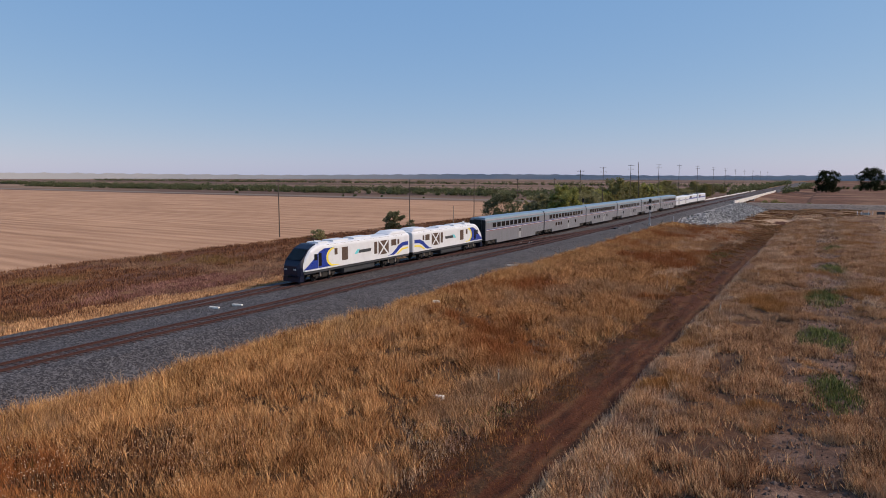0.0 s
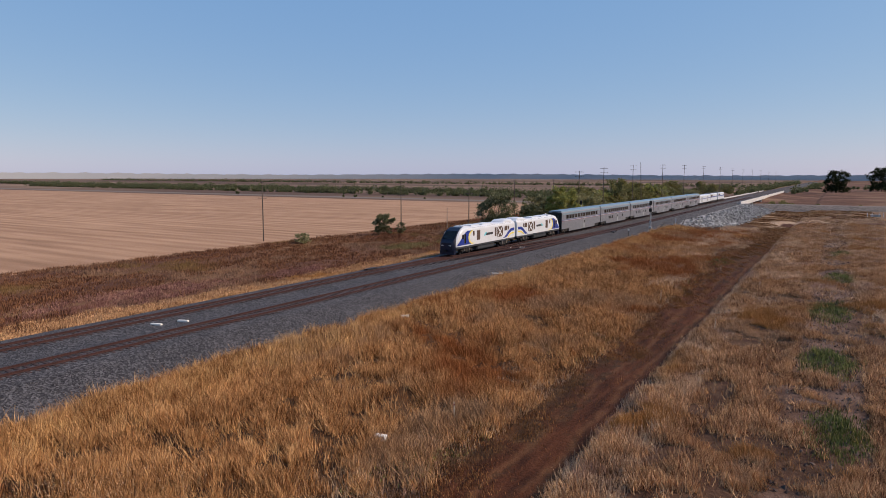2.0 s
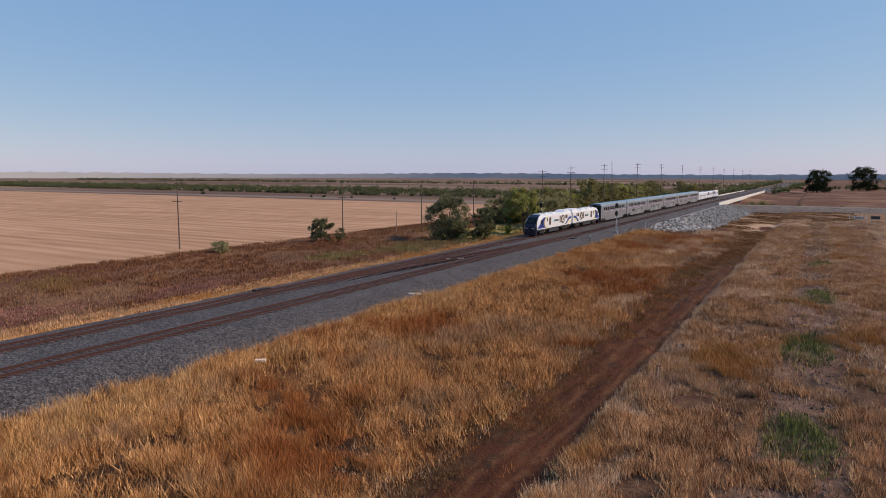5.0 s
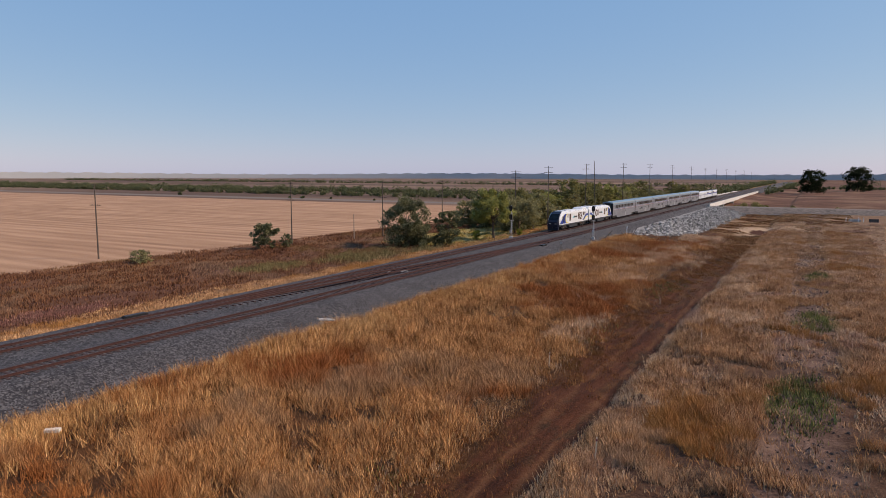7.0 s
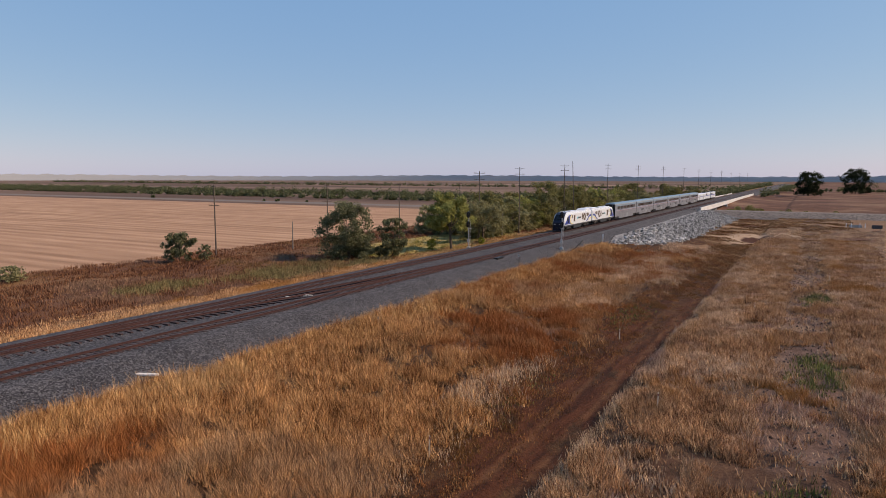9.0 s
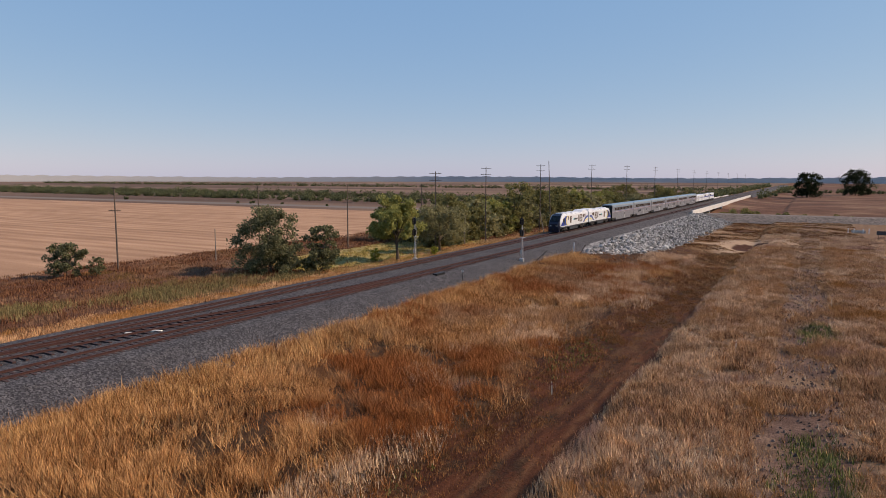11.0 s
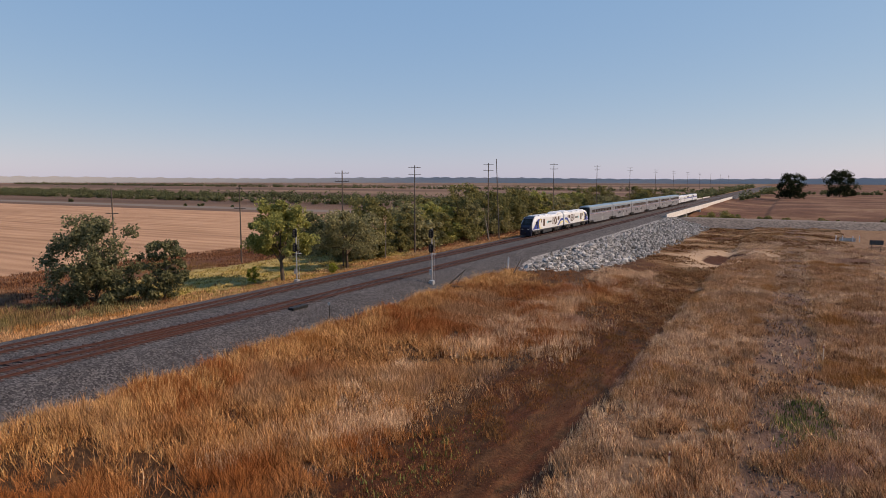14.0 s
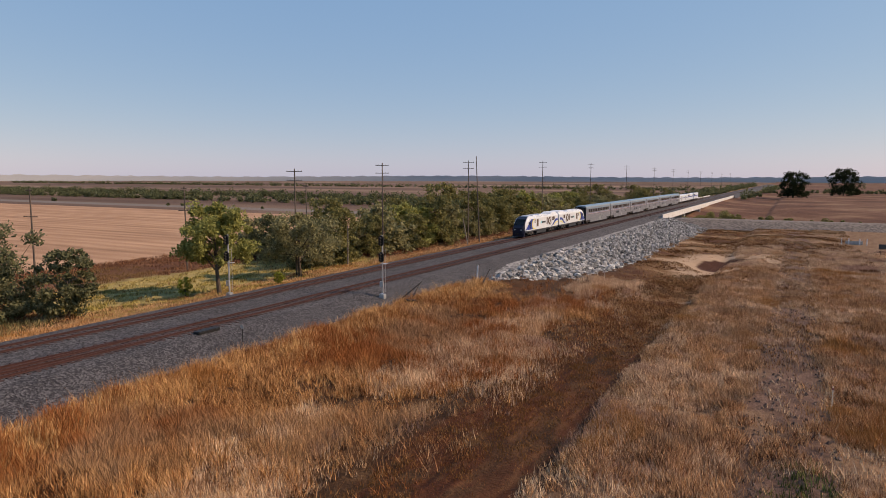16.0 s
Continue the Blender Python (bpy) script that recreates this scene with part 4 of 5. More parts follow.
blades("flat_grass", "low rusty grass on the creek flats", 70000, (-24, 12), (165, 322), 0.34, 0.04, RUST_FLATS, 6, keep=lambda x, y: np.clip((y - 165) / 25, 0, 1) * np.clip((lattice(x, y * 2, 7.0, 7) - 0.35) * 5, 0.06, 1) * (((x + 10.4) / 6) ** 2 + ((y - 234.5) / 11) ** 2 > 1))
blades("green_weeds", "low green weeds on bare clay", 12500, (-3.5, 3.5), (38, 150), 0.5, 0.03, WEED_GREEN, 7, keep=lambda x, y: patch(x, y, GREEN_SPOTS), per=6)
blades("olive_weeds", "olive weeds at the foot of the bank", 9000, (-24, -14), (20, 190), 0.3, 0.04, WEED_GREEN, 17, keep=lambda x, y: patch(x, y, ((-18, 36, 2.5, 6), (-17.5, 62, 1.8, 6), (-17, 96, 1.6, 7), (-16.5, 128, 2, 8), (-33.5, 122, 2.2, 4))) * 0.7, per=5)
blades("brown_weeds", "rust-brown seeded weeds beside the field", 120000, (-97, -60), (15, 330), 0.5, 0.045, WEED_BROWN, 8,
       keep=lambda x, y: (1 - patch(x, y, ((-68, 50, 4.5, 15), (-66, 76, 3.0, 8)))) * np.where((x > -79) & (y > 150) & (y < 206), 0.06, 1.0) * np.clip(0.2 + thin(x, y, 0.45), 0, 1) * np.clip((-59.5 - x) / 6, 0.1, 1), per=4, spread=0.3)
blades("mauve_weeds", "mauve-brown low weeds on the far verge", 26000, (-76, -61), (25, 90), 0.32, 0.04, WEED_MAUVE, 25, keep=lambda x, y: patch(x, y, ((-68, 50, 4.5, 15), (-66, 76, 3.0, 8))), per=5, spread=0.3)
blades("dry_verge", "pale dry grass beside the ballast", 52000, (-63, -54.6), (5, 300), 0.42, 0.03, GRASS_PALE, 9, keep=lambda x, y: np.clip((-54.4 - x) / 1.0, 0, 1))
blades("sage_weeds", "grey-green weeds by the line", 18000, (-80, -59), (98, 150), 0.75, 0.03, WEED_SAGE, 10, keep=lambda x, y: patch(x, y, ((-67, 130, 6, 12), (-71, 110, 4, 6), (-63, 142, 3, 6))), per=5, spread=0.3)
blades("meadow", "yellow-green grass under the trees", 22000, (-78, -56), (150, 206), 0.34, 0.05, MEADOW, 11, keep=lambda x, y: 0.3 + 0.4 * (thin(x, y) > 0.5))
blades("dark_seed_weeds", "dark seeded weeds in the tall grass", 26000, (-37, -22), (8, 130), 0.75, 0.035, SEED_WEED, 12, keep=lambda x, y: patch(x, y, ((-29.5, 15, 5.5, 6), (-27, 21, 3.5, 4), (-35.5, 47, 1.2, 4), (-34, 60, 1.5, 3), (-30, 100, 2, 5), (-34, 140, 2, 8))), per=5)


def seed_heads(rng, n):
    x = np.concatenate([rng.normal(-29.5, 2.6, n // 2), rng.normal(-27, 1.8, n - n // 2)])
    y = np.concatenate([rng.normal(15, 3.0, n // 2), rng.normal(21, 2.0, n - n // 2)])
    return x, y, ground_height(x, y) + rng.uniform(0.35, 0.85, n)


# ---- ballast stones strewn over the shoulders ----
def loose_stones(name, label, n, place, size, material, seed, category):
    """Angular stones joined into one mesh; place gives x, y, z arrays."""
    rng = np.random.default_rng(seed)
    base = np.array([(1, 0, 0), (-1, 0, 0), (0, 1, 0), (0, -1, 0), (0, 0, 1), (0, 0, -1)], float)
    tri = np.array([(0, 2, 4), (2, 1, 4), (1, 3, 4), (3, 0, 4), (2, 0, 5), (1, 2, 5), (3, 1, 5), (0, 3, 5)])
    c = np.stack(place(rng, n), -1)
    s = rng.uniform(size[0], size[1], (n, 1, 1)) * rng.uniform(0.6, 1.3, (n, 6, 3))
    a = rng.uniform(0, np.pi, n)
    v = base[None] * s
    rot = np.stack([np.stack([np.cos(a), -np.sin(a), 0 * a], -1), np.stack([np.sin(a), np.cos(a), 0 * a], -1), np.stack([0 * a + 0.35, 0 * a + 0.2, 0 * a + 0.8], -1)], 1)
    v = np.einsum("nij,nkj->nki", rot, v) + c[:, None]
    f = (tri[None] + np.arange(n)[:, None, None] * 6).reshape(-1, 3)
    ob = new(name, soup(name, v.reshape(-1, 3), f, material))
    tagged(ob, label, category, kind="stuff")
    return ob


def on_ballast(rng, n):
    x = np.concatenate([rng.uniform(-40.8, -36.0, n // 2), rng.uniform(-54.4, -40.8, n - n // 2)])
    y = 12 + 210 * rng.uniform(0, 1, n) ** 1.4
    z = np.interp(x, (-54.9, -53.0, -51.6, -48.4, -47.4, -46.2, -45.2, -42.0, -40.7, -36.2), (-0.95, -0.30, -0.22, -0.22, -0.28, -0.28, -0.22, -0.22, -0.30, -1.62))
    return x, y, z


loose_stones("ballast_stones", "loose grey crushed stone on the track bed", 28000, on_ballast, (0.03, 0.075), BALLAST_STONE, 21, "ballast")
loose_stones("seed_heads", "pale dry seed heads on dark weeds", 2600, seed_heads, (0.015, 0.035), GRASS_BLEACHED, 23, "seed heads")


def on_clay(rng, n):
    x, y = rng.uniform(-1.8, 3.0, n), 30 + 170 * rng.uniform(0, 1, n) ** 1.2
    return x, y, ground_height(x, y)


loose_stones("clods", "dark clods of dry clay on the bare strip", 2600, on_clay, (0.05, 0.16), CLOD, 24, "clods")


# ---- trees and shrubs ----
def leaf_cloud(rng, centres, radii, count, size):
    """Small leaf quads scattered in overlapping clumps."""
    n = len(centres)
    which = rng.integers(0, n, count)
    d = rng.normal(0, 1, (count, 3))
    d /= np.linalg.norm(d, axis=1)[:, None]
    r = rng.uniform(0.0, 1.15, count)[:, None] ** 0.6
    c = centres[which] + d * r * radii[which][:, None] * np.array([1, 1, 0.85])
    u = rng.normal(0, 1, (count, 3))
    u /= np.linalg.norm(u, axis=1)[:, None]
    w = np.cross(u, rng.normal(0, 1, (count, 3)))
    w /= np.linalg.norm(w, axis=1)[:, None]
    s = size * rng.uniform(0.6, 1.4, (count, 1))
    v = np.stack([c - u * s, c + w * s * 0.55, c + u * s, c - w * s * 0.55], 1).reshape(-1, 3)
    return v, np.arange(count * 4).reshape(-1, 4)


def tree(name, label, category, x, y, height, spread, leaves, size, material, seed, stem=0.28, low=0.3, lean=0.0, group="", clumps=70, z=None, skirt=0):
    """A tapered trunk with limbs and an uneven crown."""
    rng = np.random.default_rng(seed)
    z = float(ground_height(np.array(x), np.array(y))) - 0.05 if z is None else z
    t = thing(name, label, category, group)
    t.location = (x, y, z)
    bm = bmesh.new()
    top = Vector((lean * height, 0, height * 0.62))
    mid = Vector((lean * height * 0.4 + rng.normal(0, 0.1), rng.normal(0, 0.1), height * low))
    tube(bm, (0, 0, -0.1), mid, stem, stem * 0.7, 9)
    tube(bm, mid, top, stem * 0.7, stem * 0.25, 8)
    centres, radii = [], []
    limbs = max(6, clumps // 6)
    for k in range(limbs):
        a = 2 * math.pi * k / limbs + rng.uniform(-0.4, 0.4)
        h0 = rng.uniform(low * 0.8, 0.55) * height
        start = Vector((lean * h0, 0, h0))
        out = spread * rng.uniform(0.5, 0.95)
        end = Vector((math.cos(a) * out + lean * height * 0.6, math.sin(a) * out, height * rng.uniform(low + 0.08, 0.86)))
        bend = start.lerp(end, 0.5) + Vector((0, 0, height * 0.05))
        tube(bm, start, bend, stem * 0.35, stem * 0.2, 6)
        tube(bm, bend, end, stem * 0.2, stem * 0.07, 5)
        centres.append(end)
        radii.append(spread * rng.uniform(0.14, 0.26))
    while len(centres) < clumps:
        a, q = rng.uniform(0, 2 * math.pi), rng.uniform(0, 1) ** 0.5
        hh = rng.uniform(low + 0.1, 0.95)
        w = spread * (1.0 - 0.75 * abs(hh - 0.55) ** 1.2 / 0.5) * q
        centres.append(Vector((math.cos(a) * w + lean * height * hh, math.sin(a) * w, height * hh)))
        radii.append(spread * rng.uniform(0.11, 0.26))
    for k in range(skirt):                   # foliage hanging to the ground
        a, q = rng.uniform(0, 2 * math.pi), rng.uniform(0.35, 0.92)
        centres.append(Vector((math.cos(a) * spread * q, math.sin(a) * spread * q, height * rng.uniform(0.06, 0.24))))
        radii.append(spread * rng.uniform(0.13, 0.22))
    part("trunk", bm, BARK, t)
    v, f = leaf_cloud(rng, np.array(centres), np.array(radii), leaves, size)
    v[:, 2] = np.maximum(v[:, 2], 0.05)
    me = soup("crown", v, f, material)
    shared("crown", me, t)
    return t


# single trees near the line
tree("tree", "bushy dark green tree with several stems by the line", "tree", -68.6, 145, 9.9, 5.3, 16000, 0.18, LEAF_DARK, 31, 0.22, 0.06, skirt=18)
tree("tree", "dark leaning shrub tree beside the bushy tree", "tree", -62.6, 149, 7.0, 2.9, 6500, 0.18, LEAF_DARK, 32, 0.16, 0.1, 0.12, skirt=16)
tree("tree", "tall yellow-green tree with a forked trunk", "tree", -60.0, 166, 11.2, 4.7, 16000, 0.19, LEAF_YELLOW, 33, 0.3, 0.24, -0.06, clumps=90)
tree("tree", "grey-olive thinning willow tree", "tree", -60.5, 181, 8.9, 5.2, 13000, 0.17, LEAF_OLIVE, 34, 0.28, 0.22)
tree("shrub", "dark green bush among brown weeds", "shrub", -88.9, 126.6, 4.9, 2.7, 4800, 0.17, LEAF_DARK, 35, 0.12, 0.05)
tree("shrub", "small dark shrub beside the bush", "shrub", -85.8, 129, 2.9, 1.2, 1100, 0.14, LEAF_DARK, 36, 0.08, 0.05)
tree("shrub", "low olive shrub in the weeds", "shrub", -91, 102, 2.2, 1.9, 1200, 0.15, LEAF_OLIVE, 37, 0.06, 0.02)
tree("shrub", "bright yellow-green sapling by the signal", "shrub", -63.0, 163.5, 2.5, 0.9, 900, 0.12, LEAF_BRIGHT, 38, 0.05, 0.05)
tree("shrub", "bright yellow-green sapling in the grass", "shrub", -57.0, 173, 1.8, 0.8, 700, 0.12, LEAF_BRIGHT, 39, 0.05, 0.05)
tree("oak_tree", "broad dark evergreen oak on the plain", "tree", -2, 640, 18.5, 10.5, 6500, 0.55, LEAF_OAK, 40, 0.6, 0.05, clumps=95, skirt=24)
tree("oak_tree", "second broad dark evergreen oak on the plain", "tree", 33, 720, 22.0, 12.5, 7000, 0.55, LEAF_OAK, 41, 0.6, 0.05, clumps=95, skirt=24)


def riverside_wood():
    """Willows and poplars behind the line, thickening towards the creek."""
    rng = random.Random(7)
    kinds = []
    for k, (mat, h, s, st) in enumerate(((LEAF_MID, 9.5, 4.2, 0.2), (LEAF_OLIVE, 8.0, 4.0, 0.22), (LEAF_YELLOW, 9.0, 3.6, 0.2), (LEAF_MID, 11.0, 4.4, 0.22), (LEAF_DARK, 7.5, 3.8, 0.22))):
        ob = tree("tree", ("leafy mid-green willow in the creekside wood", "olive willow in the creekside wood", "yellowing poplar in the creekside wood",
                           "tall green poplar in the creekside wood", "dark willow in the creekside wood")[k], "tree", 0, 0, h, s * 1.12, 6000, 0.24, mat, 50 + k, st, 0.03, group="creekside wood", z=0, skirt=12)
        kinds.append(ob)
    spots = []
    for i in range(54):
        y = 191 + i * 3.6 + rng.uniform(-3.5, 3.5)
        spots.append((-65.5 - rng.uniform(0, 5) - 0.02 * (y - 191), y))
        if i % 2:
            spots.append((-76 - rng.uniform(0, 10), y + rng.uniform(-3, 3)))
    for i in range(26):
        spots.append((-70 - rng.uniform(0, 30), 380 + i * 9 + rng.uniform(-4, 4)))
    first = set()
    for x, y in spots:
        k = rng.choice((0, 0, 1, 2, 3, 4, 1))
        s = rng.uniform(0.55, 1.2) * (0.85 if y > 330 else 1.0)
        m = pose(x, y, float(ground_height(np.array(x), np.array(min(y, 330)))) - 0.1, 0, 0, rng.uniform(0, 360))
        if k not in first:
            first.add(k)
            kinds[k].matrix_basis = m
        else:
            ob = copy_thing(kinds[k], m)
            ob.scale = (s * rng.uniform(0.95, 1.35), s * rng.uniform(0.95, 1.35), s)
    for k, ob in enumerate(kinds):
        if k not in first:
            ob.matrix_basis = pose(-90, 240 + 10 * k, -1.6)


riverside_wood()


def far_hedge(name, label, runs, n, height, size, material, seed, base=-1.6):
    """Rows of far scrub and trees, too far off to count."""
    rng = np.random.default_rng(seed)
    cs, rs = [], []
    for (x0, y0), (x1, y1), k, hs in runs:
        u = rng.uniform(0, 1, k)
        h = height * hs * (0.4 + 0.9 * rng.uniform(0, 1, k) ** 2.2)
        cs.append(np.stack([x0 + (x1 - x0) * u + rng.normal(0, 2, k), y0 + (y1 - y0) * u + rng.normal(0, 4, k), base + h * 0.5], -1))
        rs.append(h * 0.55)
    c, r = np.concatenate(cs), np.concatenate(rs)
    v, f = leaf_cloud(rng, c, r, n, size)
    v[:, 2] = np.maximum(v[:, 2], base)
    tagged(new(name, soup(name, v, f, material)), label, "trees", kind="stuff")


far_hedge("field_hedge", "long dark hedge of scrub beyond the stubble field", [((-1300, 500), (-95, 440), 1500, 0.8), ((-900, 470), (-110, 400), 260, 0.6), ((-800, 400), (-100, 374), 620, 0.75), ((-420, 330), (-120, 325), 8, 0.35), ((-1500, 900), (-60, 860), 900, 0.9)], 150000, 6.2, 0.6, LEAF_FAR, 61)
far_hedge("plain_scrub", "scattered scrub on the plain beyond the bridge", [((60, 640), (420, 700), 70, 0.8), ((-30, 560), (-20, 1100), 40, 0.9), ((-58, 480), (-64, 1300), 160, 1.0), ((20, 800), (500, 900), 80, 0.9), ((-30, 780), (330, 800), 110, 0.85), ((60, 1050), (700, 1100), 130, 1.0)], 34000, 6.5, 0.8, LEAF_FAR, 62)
far_hedge("creek_scrub", "green willow scrub along the creek under the bridge", [((-35, 366), (-22, 400), 34, 0.5), ((-20, 388), (40, 396), 20, 0.42)], 13000, 6.0, 0.3, LEAF_MID, 63, -4.4)


def horizon_woods():
    rng = np.random.default_rng(64)
    for k, (dist, h) in enumerate(((2300, 9.0), (3600, 24.0))):
        bm = bmesh.new()
        prev = None
        for i in range(1600):
            a = radians(-12 + 100 * i / 1599)
            x, y = -math.sin(a) * dist, math.cos(a) * dist
            top = h * (0.58 + 0.14 * math.sin(i * 0.011 + k) + 0.05 * math.sin(i * 0.37 + k) + 0.2 * float(rng.uniform(0, 1, 3).mean()) + 0.05 * math.sin(i * 0.17))
            cur = [bm.verts.new((x, y, -2)), bm.verts.new((x, y, max(2.0, top)))]
            if prev:
                bm.faces.new((prev[0], cur[0], cur[1], prev[1]))
            prev = cur
        tagged(link("distant_woods", bm, HAZE_TREES), "line of horizon woods with blue-grey haze painted in", "backdrop", kind="structure")


horizon_woods()


# ---- poles ----
def utility_pole(x, y, height, arms, lean=0.0, label="dark wooden utility pole with a crossarm"):
    t = thing("utility_pole", label, "utility pole", "pole line")
    t.matrix_basis = pose(x, y, -1.6, 0, lean, 20)
    part("pole", tube(bmesh.new(), (0, 0, 0), (0, 0, height), 0.14, 0.08, 9), WOOD_POLE, t)
    for z, w in arms:
        arm = part("crossarm", box(bmesh.new(), -w, w, -0.14, -0.06, height - z - 0.045, height - z + 0.045, 0.01), WOOD_POLE, t)
        for k in (-0.92, -0.5, 0.5, 0.92):
            part("insulator", tube(bmesh.new(), (k * w, -0.11, height - z + 0.07), (k * w, -0.11, height - z + 0.18), 0.035, 0.025, 7), GREY_WOOD, arm)
    return t


for x, y, h in ((-102, 102, 12.6), (-90, 135, 12.6), (-84, 158, 12.6), (-80, 178, 12.6), (-78, 203, 12.6)):
    utility_pole(x, y, h, ((0.3, 0.5), (3.6, 1.0)))
for x, y, h in ((-62, 182, 15.2), (-62, 204, 16.4), (-62, 237, 17.6), (-63, 286, 18.6), (-66, 345, 19.2), (-68, 410, 19.6), (-70, 485, 19.6), (-72, 560, 19.6),
                (-74, 640, 19.6), (-76, 730, 20), (-78, 835, 20), (-80, 955, 20), (-82, 1090, 20)):
    utility_pole(x, y, h, ((0.4, 1.15), (1.7, 1.15)), label="tall wooden line pole with two crossarms")
utility_pole(-57.8, 234, 18.4, (), -2.6, "bare leaning wooden pole beside the line")


def leaning_post(x, y, h, lean, label):
    t = thing("post", label, "post")
    t.matrix_basis = pose(x, y, float(ground_height(np.array(x), np.array(y))) - 0.1, 0, lean, 0)
    part("shaft", tube(bmesh.new(), (0, 0, 0), (0, 0, h), 0.12, 0.07, 7), GREY_WOOD, t)


leaning_post(-57.0, 227, 6.0, -12, "broken silvery pole stump leaning by the line")
leaning_post(-62, 194, 6.5, 1, "dark bare stump in the creekside wood")
leaning_post(-86, 150, 5.5, 0, "short grey fence post at the field")
leaning_post(-35.6, 188, 2.6, 28, "thin dark stick leaning out of the grass")


# ---- signals ----
def signal(x, y, label):
    t = thing("railway_signal", label, "railway signal", "line signals")
    t.location = (x, y, -0.45)
    part("foundation", box(bmesh.new(), -0.3, 0.3, -0.3, 0.3, -0.6, 0.12, 0.04), STEEL, t)
    part("mast", tube(bmesh.new(), (0, 0, 0.2), (0, 0, 6.6), 0.09, 0.075, 10), STEEL, t, "galvanised mast")
    for z in (6.0, 4.2):
        head = part("signal_head", box(bmesh.new(), -0.32, 0.32, -0.30, -0.14, z - 0.55, z + 0.55, 0.14), SIGNAL_BLACK, t, "black signal head")
        for k in (0.3, 0.0, -0.3):
            part("visor", tube(bmesh.new(), (0, -0.3, z + k), (0, -0.55, z + k - 0.03), 0.12, 0.13, 10), SIGNAL_BLACK, head)
            part("lens", tube(bmesh.new(), (0, -0.30, z + k), (0, -0.34, z + k), 0.1, 0.1, 10), GLASS, head)
    ladder = bmesh.new()
    for s in (-0.18, 0.18):
        tube(ladder, (s, 0.28, 0.3), (s, 0.28, 5.2), 0.02, 0.02, 5)
    for k in range(16):
        tube(ladder, (-0.18, 0.28, 0.4 + k * 0.3), (0.18, 0.28, 0.4 + k * 0.3), 0.012, 0.012, 5)
    part("ladder", ladder, STEEL, t)
    part("platform", box(bmesh.new(), -0.35, 0.35, 0.1, 0.6, 3.4, 3.46), STEEL, t)
    part("junction_box", box(bmesh.new(), -0.22, 0.22, -0.28, -0.1, 0.9, 1.5, 0.02), STEEL, t)
    return t


signal(-54.3, 162.3, "black two-head railway signal on a steel mast")
signal(-39.1, 170.0, "black two-head railway signal in the ballast shoulder")


# ---- bridge and levee ----
def build_bridge():
    t = thing("railway_bridge", "low railway bridge with pale steel girders over the creek", "bridge")
    for x in (-38.2, -53.2):
        g = part("girder", box(bmesh.new(), x - 0.18, x + 0.18, BRIDGE_A, BRIDGE_B, -1.6, 0.3, 0.05), GIRDER, t, "pale painted girder")
        rib = None
        for y in np.arange(BRIDGE_A + 2, BRIDGE_B, 4.0):
            if rib is None:
                rib = part("stiffener", box(bmesh.new(), x - 0.215, x + 0.215, -0.06, 0.06, -1.5, 0.25), GIRDER, g)
                rib.location.y = float(y)
            else:
                shared("stiffener", rib.data, g, Matrix.Translation((0, float(y), 0)))
    part("deck", box(bmesh.new(), -53.0, -38.4, BRIDGE_A, BRIDGE_B, -0.9, -0.42), CONCRETE, t)
    for y in np.linspace(BRIDGE_A, BRIDGE_B, 7):
        part("pier", box(bmesh.new(), -54, -37.6, float(y) - 0.9, float(y) + 0.9, -7.5, -1.5, 0.15), CONCRETE, t)
    part("wing_wall", box(bmesh.new(), -37.6, -34.6, BRIDGE_A - 1.4, BRIDGE_A - 0.5, -5.0, -1.0, 0.1), CONCRETE, t)


build_bridge()


def build_levee():
    """A gravel track on a low bank, square to the line."""
    bm = bmesh.new()
    prev = None
    for x in np.concatenate([np.arange(-36.5, 60, 2.5), [90, 160, 300]]):
        lift = 0.0 if x > -34 else -0.6
        j = 0.12 * math.sin(x * 0.9)
        cur = [bm.verts.new((x, 318 + j + y, z + lift)) for y, z in ((0, -2.8), (4.5, -0.45 + j * 0.5), (6.0, -0.2), (11.5, -0.2), (13.5, -0.6), (20, -3.5))]
        if prev:
            for k in range(5):
                bm.faces.new((prev[k], cur[k], cur[k + 1], prev[k + 1]))
        prev = cur
    tagged(link("road_levee", bm, ROAD_GRAVEL, smooth=True), "grey-brown gravel track on a low bank", "road", kind="structure")
    bm = bmesh.new()
    prev = None
    for y, x0, x1 in ((150, 14.5, 20), (190, 15.5, 21), (232, 17, 23), (262, 19, 25), (290, 22, 29), (317, 26, 35)):
        cur = [bm.verts.new((x0, y, -1.77)), bm.verts.new((x1, y, -1.77)), bm.verts.new((x1, y, -1.98)), bm.verts.new((x0, y, -1.98))]
        if prev:
            for k in range(4):
                bm.faces.new((prev[k], cur[k], cur[(k + 1) % 4], prev[(k + 1) % 4]))
        else:
            bm.faces.new(cur)
        prev = cur
    tagged(link("road", bm, ASPHALT), "worn grey paved lane beside the dry grass", "road", kind="structure")


build_levee()


# ---- small things ----
def stake(x, y, h, lean, label="white survey stake in the dry grass"):
    t = thing("survey_stake", label, "stake", "survey stakes")
    t.matrix_basis = pose(x, y, float(ground_height(np.array(x), np.array(y))) - 0.1, lean, lean * 0.6, 25)
    part("lath", box(bmesh.new(), -0.035, 0.035, -0.012, 0.012, 0, h, 0.004), LATH, t)
    part("flag_tape", box(bmesh.new(), -0.042, 0.042, -0.018, 0.018, h - 0.22, h - 0.1), RED, t)


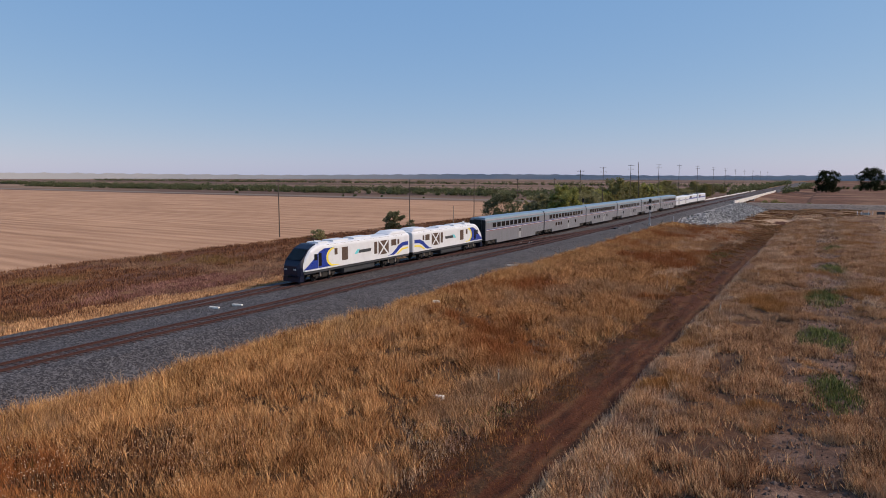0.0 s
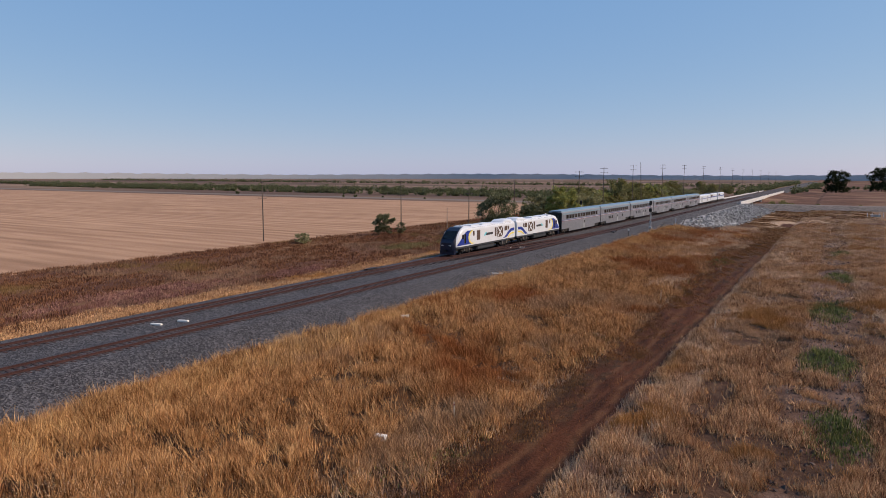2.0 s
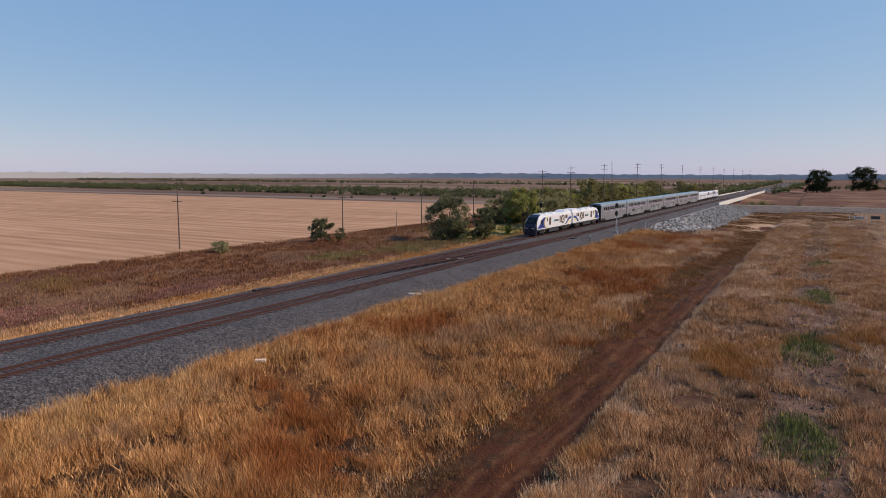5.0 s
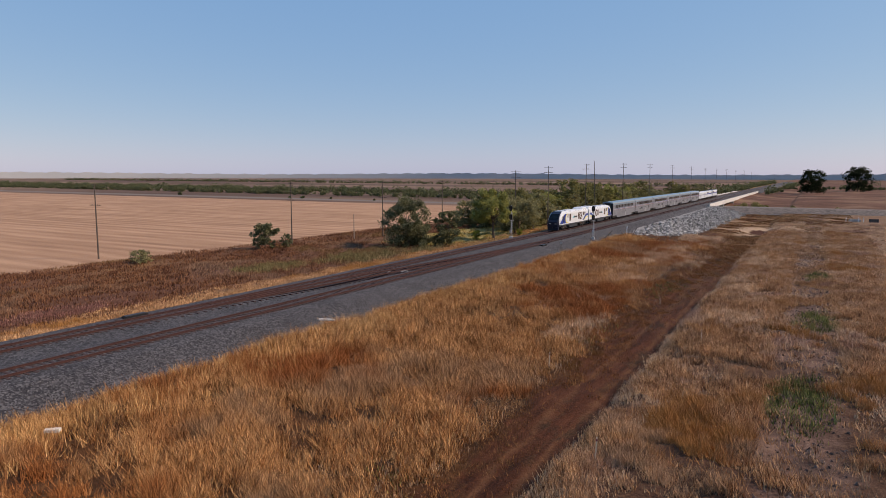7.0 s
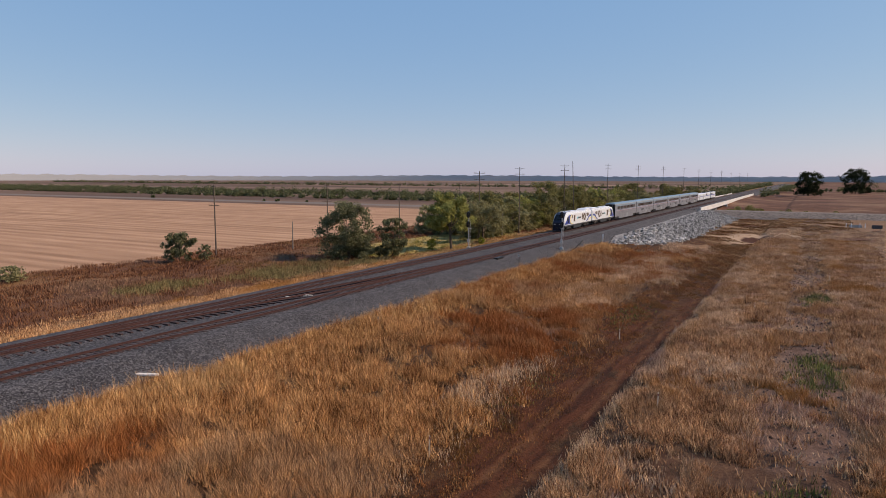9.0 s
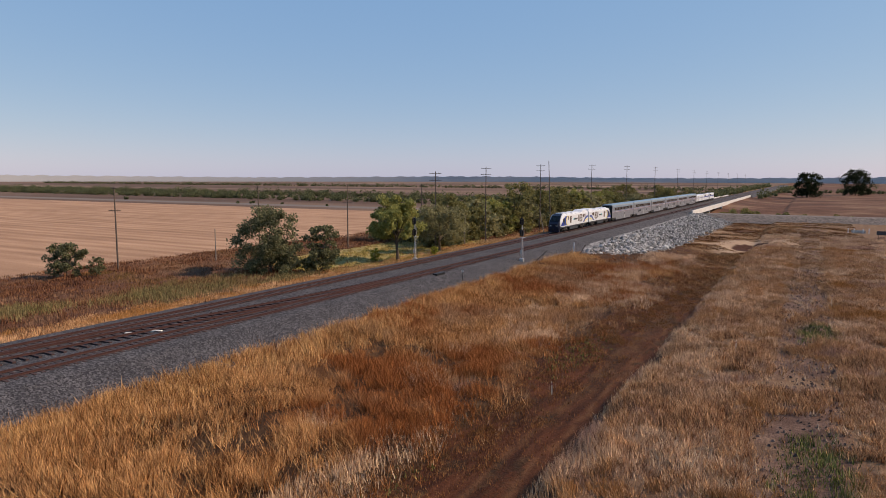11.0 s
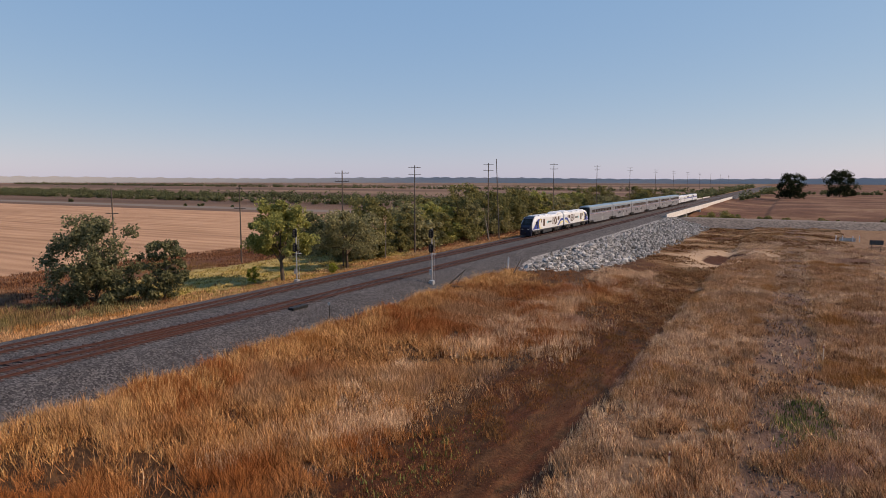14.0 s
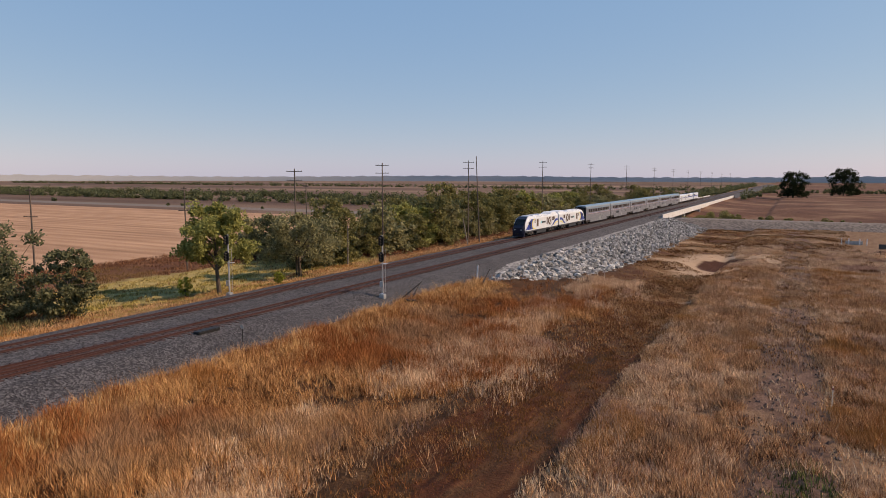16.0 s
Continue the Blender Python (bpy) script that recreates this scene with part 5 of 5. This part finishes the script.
for x, y, h, a in ((-17.1, 86, 1.5, 1), (-18.6, 39.4, 1.45, -1), (-8.6, 70, 1.4, 4), (2.9, 157, 1.6, 0), (-4.4, 132, 1.2, 2), (-24, 206, 1.2, 3), (-15, 118, 1.1, -2), (-7.5, 98, 1.1, 2)):
    stake(x, y, h, a)


def slab(x, y, z, l, w, h, turn, label):
    t = tagged(link("slab", box(bmesh.new(), -l / 2, l / 2, -w / 2, w / 2, 0, h, 0.03), PALE), label, "slab")
    t.matrix_basis = pose(x, y, z, 0, 0, turn)


slab(-38.4, 84, -0.98, 1.9, 0.35, 0.14, 24, "pale concrete slab lying on the ballast shoulder")
slab(-20.5, 34.5, -2.5, 0.7, 0.35, 0.35, 10, "white broken slab in the dry grass")
slab(-34.5, 57, -1.35, 0.8, 0.35, 0.2, 40, "white scrap in the dry grass")
for x, y in ((-46.0, 109.0), (-47.0, 107.4), (-47.6, 39.4), (-46.8, 41.4)):
    slab(x, y, -0.29, 1.0, 0.3, 0.16, 20, "white marker block between the tracks")
t = thing("milepost", "white marker post at the edge of the grass", "post")
t.matrix_basis = pose(-37.2, 190, -1.3, 0, 3, 0)
part("shaft", box(bmesh.new(), -0.09, 0.09, -0.05, 0.05, 0, 1.9, 0.02), WHITE, t)
t = thing("marker_post", "dark trackside marker post with round plate", "post")
t.matrix_basis = pose(-38.6, 149, -0.9)
part("shaft", tube(bmesh.new(), (0, 0, -0.1), (0, 0, 1.25), 0.04, 0.04, 7), RUNNING, t)
part("plate", tube(bmesh.new(), (0, -0.05, 1.25), (0, -0.03, 1.25), 0.17, 0.17, 14), STEEL, t)
t = thing("scrap_rails", "bent dark scrap lying by the signal", "scrap")
for a, b, r in (((-37.3, 171.0, -0.9), (-36.2, 173.5, 0.75), 0.09), ((-37.6, 171.3, -1.2), (-36.0, 172.2, -1.2), 0.25), ((-36.9, 172.5, -1.1), (-36.7, 174.0, 0.5), 0.06)):
    part("bar", tube(bmesh.new(), a, b, r, r * 0.6, 6), RUNNING, t)
t = thing("road_sign", "grey back of a road sign on two posts", "sign")
t.matrix_basis = pose(15.0, 252, -1.9, 0, 0, 12)
part("board", box(bmesh.new(), -1.2, 1.2, -0.03, 0.03, 1.5, 2.4, 0.02), DARKGREY, t)
for s in (-0.8, 0.8):
    part("post", tube(bmesh.new(), (s, 0.05, 0), (s, 0.05, 2.3), 0.05, 0.05, 7), WOOD_POLE, t)
t = thing("culvert_headwall", "grey culvert headwall with white guard posts", "culvert")
t.location = (11.6, 275, -2.0)
part("wall", box(bmesh.new(), -1.6, 1.6, -0.2, 0.2, 0, 1.0, 0.05), CONCRETE, t)
for s in (-2.3, -1.0, 1.0, 2.3):
    part("guard_post", tube(bmesh.new(), (s, -0.5, 0), (s, -0.5, 1.5), 0.09, 0.09, 8), WHITE, t)


# ---- riprap bank before the bridge ----
def bank_at(rng, n, y0=190.0, y1=331.0):
    y = y0 + (y1 - y0) * rng.uniform(0, 1, n)
    u = rng.uniform(0, 1, n) ** 0.62
    wide = np.interp(y, (190, 204, 240, 305, 330), (2.5, 10.5, 13.0, 14.5, 13.0))
    x = -36.2 + u * wide + rng.normal(0, 0.25, n)
    return x, y, bank_height(x, y) + 0.05


def bank_height(x, y):
    wide = np.interp(y, (190, 204, 240, 305, 330), (2.5, 10.5, 13.0, 14.5, 13.0))
    return np.interp((x + 36.2) / wide, (0, 0.25, 1.0, 1.1), (-0.55, -0.75, -2.75, -3.0)) + 0.12 * np.sin(x * 1.9 + y * 0.8) * np.sin(y * 1.1) - 1.3 * np.clip((201 - y) / 10, 0, 1)


def build_bank():
    bm = bmesh.new()
    prev = None
    for y in np.arange(188, 332, 1.6):
        wide = float(np.interp(y, (190, 204, 240, 305, 330), (2.5, 10.5, 13.0, 14.5, 13.0)))
        cur = []
        for k in range(13):
            x = -37.4 + (wide + 1.8) * k / 12
            cur.append(bm.verts.new((x, y, float(bank_height(np.array(x), np.array(y))) - 0.05)))
        if prev:
            for k in range(12):
                bm.faces.new((prev[k], prev[k + 1], cur[k + 1], cur[k]))
        prev = cur
    bank = link("riprap_bank", bm, GRAVEL_BANK, smooth=True)
    tagged(bank, "pale grey bank of broken riprap rock before the bridge", "rock bank", kind="structure")
    # the rocks nearest the walkable end are pieces of their own
    shapes = []
    rng = np.random.default_rng(5)
    for k in range(6):
        bm = bmesh.new()
        bmesh.ops.create_icosphere(bm, subdivisions=1, radius=1.0)
        for v in bm.verts:
            v.co = Vector((v.co.x * 1.15, v.co.y * 0.9, v.co.z * 0.7)) * float(rng.uniform(0.72, 1.2))
        me = bpy.data.meshes.new("stone")
        bmesh.ops.recalc_face_normals(bm, faces=bm.faces)
        bm.to_mesh(me)
        bm.free()
        me.materials.append(RIPRAP_PIECE)
        shapes.append(me)
    x, y, z = bank_at(rng, 300, 191.0, 226.0)
    for i in range(300):
        s = float(rng.uniform(0.25, 0.75))
        m = pose(float(x[i]), float(y[i]), float(z[i]), rng.uniform(-25, 25), rng.uniform(-25, 25), rng.uniform(0, 360)) @ Matrix.Scale(s, 4)
        shared("stone", shapes[i % 6], bank, m)


def piece_stone():
    n = Nodes("broken_rock_piece", 0.85, specular=0.3)
    o = n.node("ObjectInfo").outputs["Random"]
    f = n.math("ADD", n.math("MULTIPLY", o, 0.75), n.math("MULTIPLY", n.noise(n.position(), 3.0, 5), 0.25))
    n.color(n.ramp(f, [(0.1, (0.10, 0.098, 0.093)), (0.5, (0.26, 0.252, 0.24)), (0.9, (0.50, 0.485, 0.455))]))
    n.bump(n.noise(n.position(), 7.0, 4), 0.6, 0.03)
    return n.m


RIPRAP_PIECE = piece_stone()
build_bank()
loose_stones("riprap_rocks", "broken grey rocks covering the bank", 5200, bank_at, (0.14, 0.5), RIPRAP, 22, "rocks")

# ---- sleepers and rails, last ----
build_track(RAIL_FAR, "main track with rusty rails on dark wooden sleepers", 20.0, 420.0)
build_track(RAIL_NEAR, "second track with rusty rails on brown wooden sleepers", 14.0, 420.0)


def crossover():
    """Turnout rails between the two tracks."""
    t = tagged(thing("crossover", "rusty crossover rails and dark switch sleepers between the tracks", "railway track"), kind="structure")
    for s in (-0.7525, 0.7525):
        pts = []
        for i in range(25):
            u = i / 24
            e = u * u * (3 - 2 * u)
            pts.append((RAIL_FAR + s + (RAIL_NEAR - RAIL_FAR) * e, 70 + 82 * u))
        part("rail", rail_bm(bmesh.new(), pts), RAIL, t)
    me = tie_mesh(3.6)
    for i in range(100):
        u = (i + 0.5) / 100
        e = u * u * (3 - 2 * u)
        shared("sleeper", me, t, pose(RAIL_FAR + (RAIL_NEAR - RAIL_FAR) * e, 70 + 82 * u, -0.008))
    for x, y in ((-51.9, 74), (-41.6, 148)):
        part("switch_machine", box(bmesh.new(), x - 0.35, x + 0.35, y - 1.1, y + 1.1, -0.25, 0.0, 0.05), SIGNAL_BLACK, t, "black switch machine")


crossover()

# ---- what moves: the train draws away along the far track ----
NOSE = ((0.0, 51.7), (1.0, 70.8), (2.0, 90.2), (3.0, 109.6), (4.0, 128.0), (5.2, 148.6), (6.5, 168.6), (7.5, 181.6), (9.0, 198.2), (10.2, 209.0),
        (11.5, 217.4), (12.5, 223.0), (14.0, 230.0), (16.0, 236.0))


def motions():
    for ob, back, turned in TRAIN:
        walk(ob, [(t, pose(RAIL_FAR, y + back, 0.0, 0, 0, 180 if turned else 0)) for t, y in NOSE])


motions()
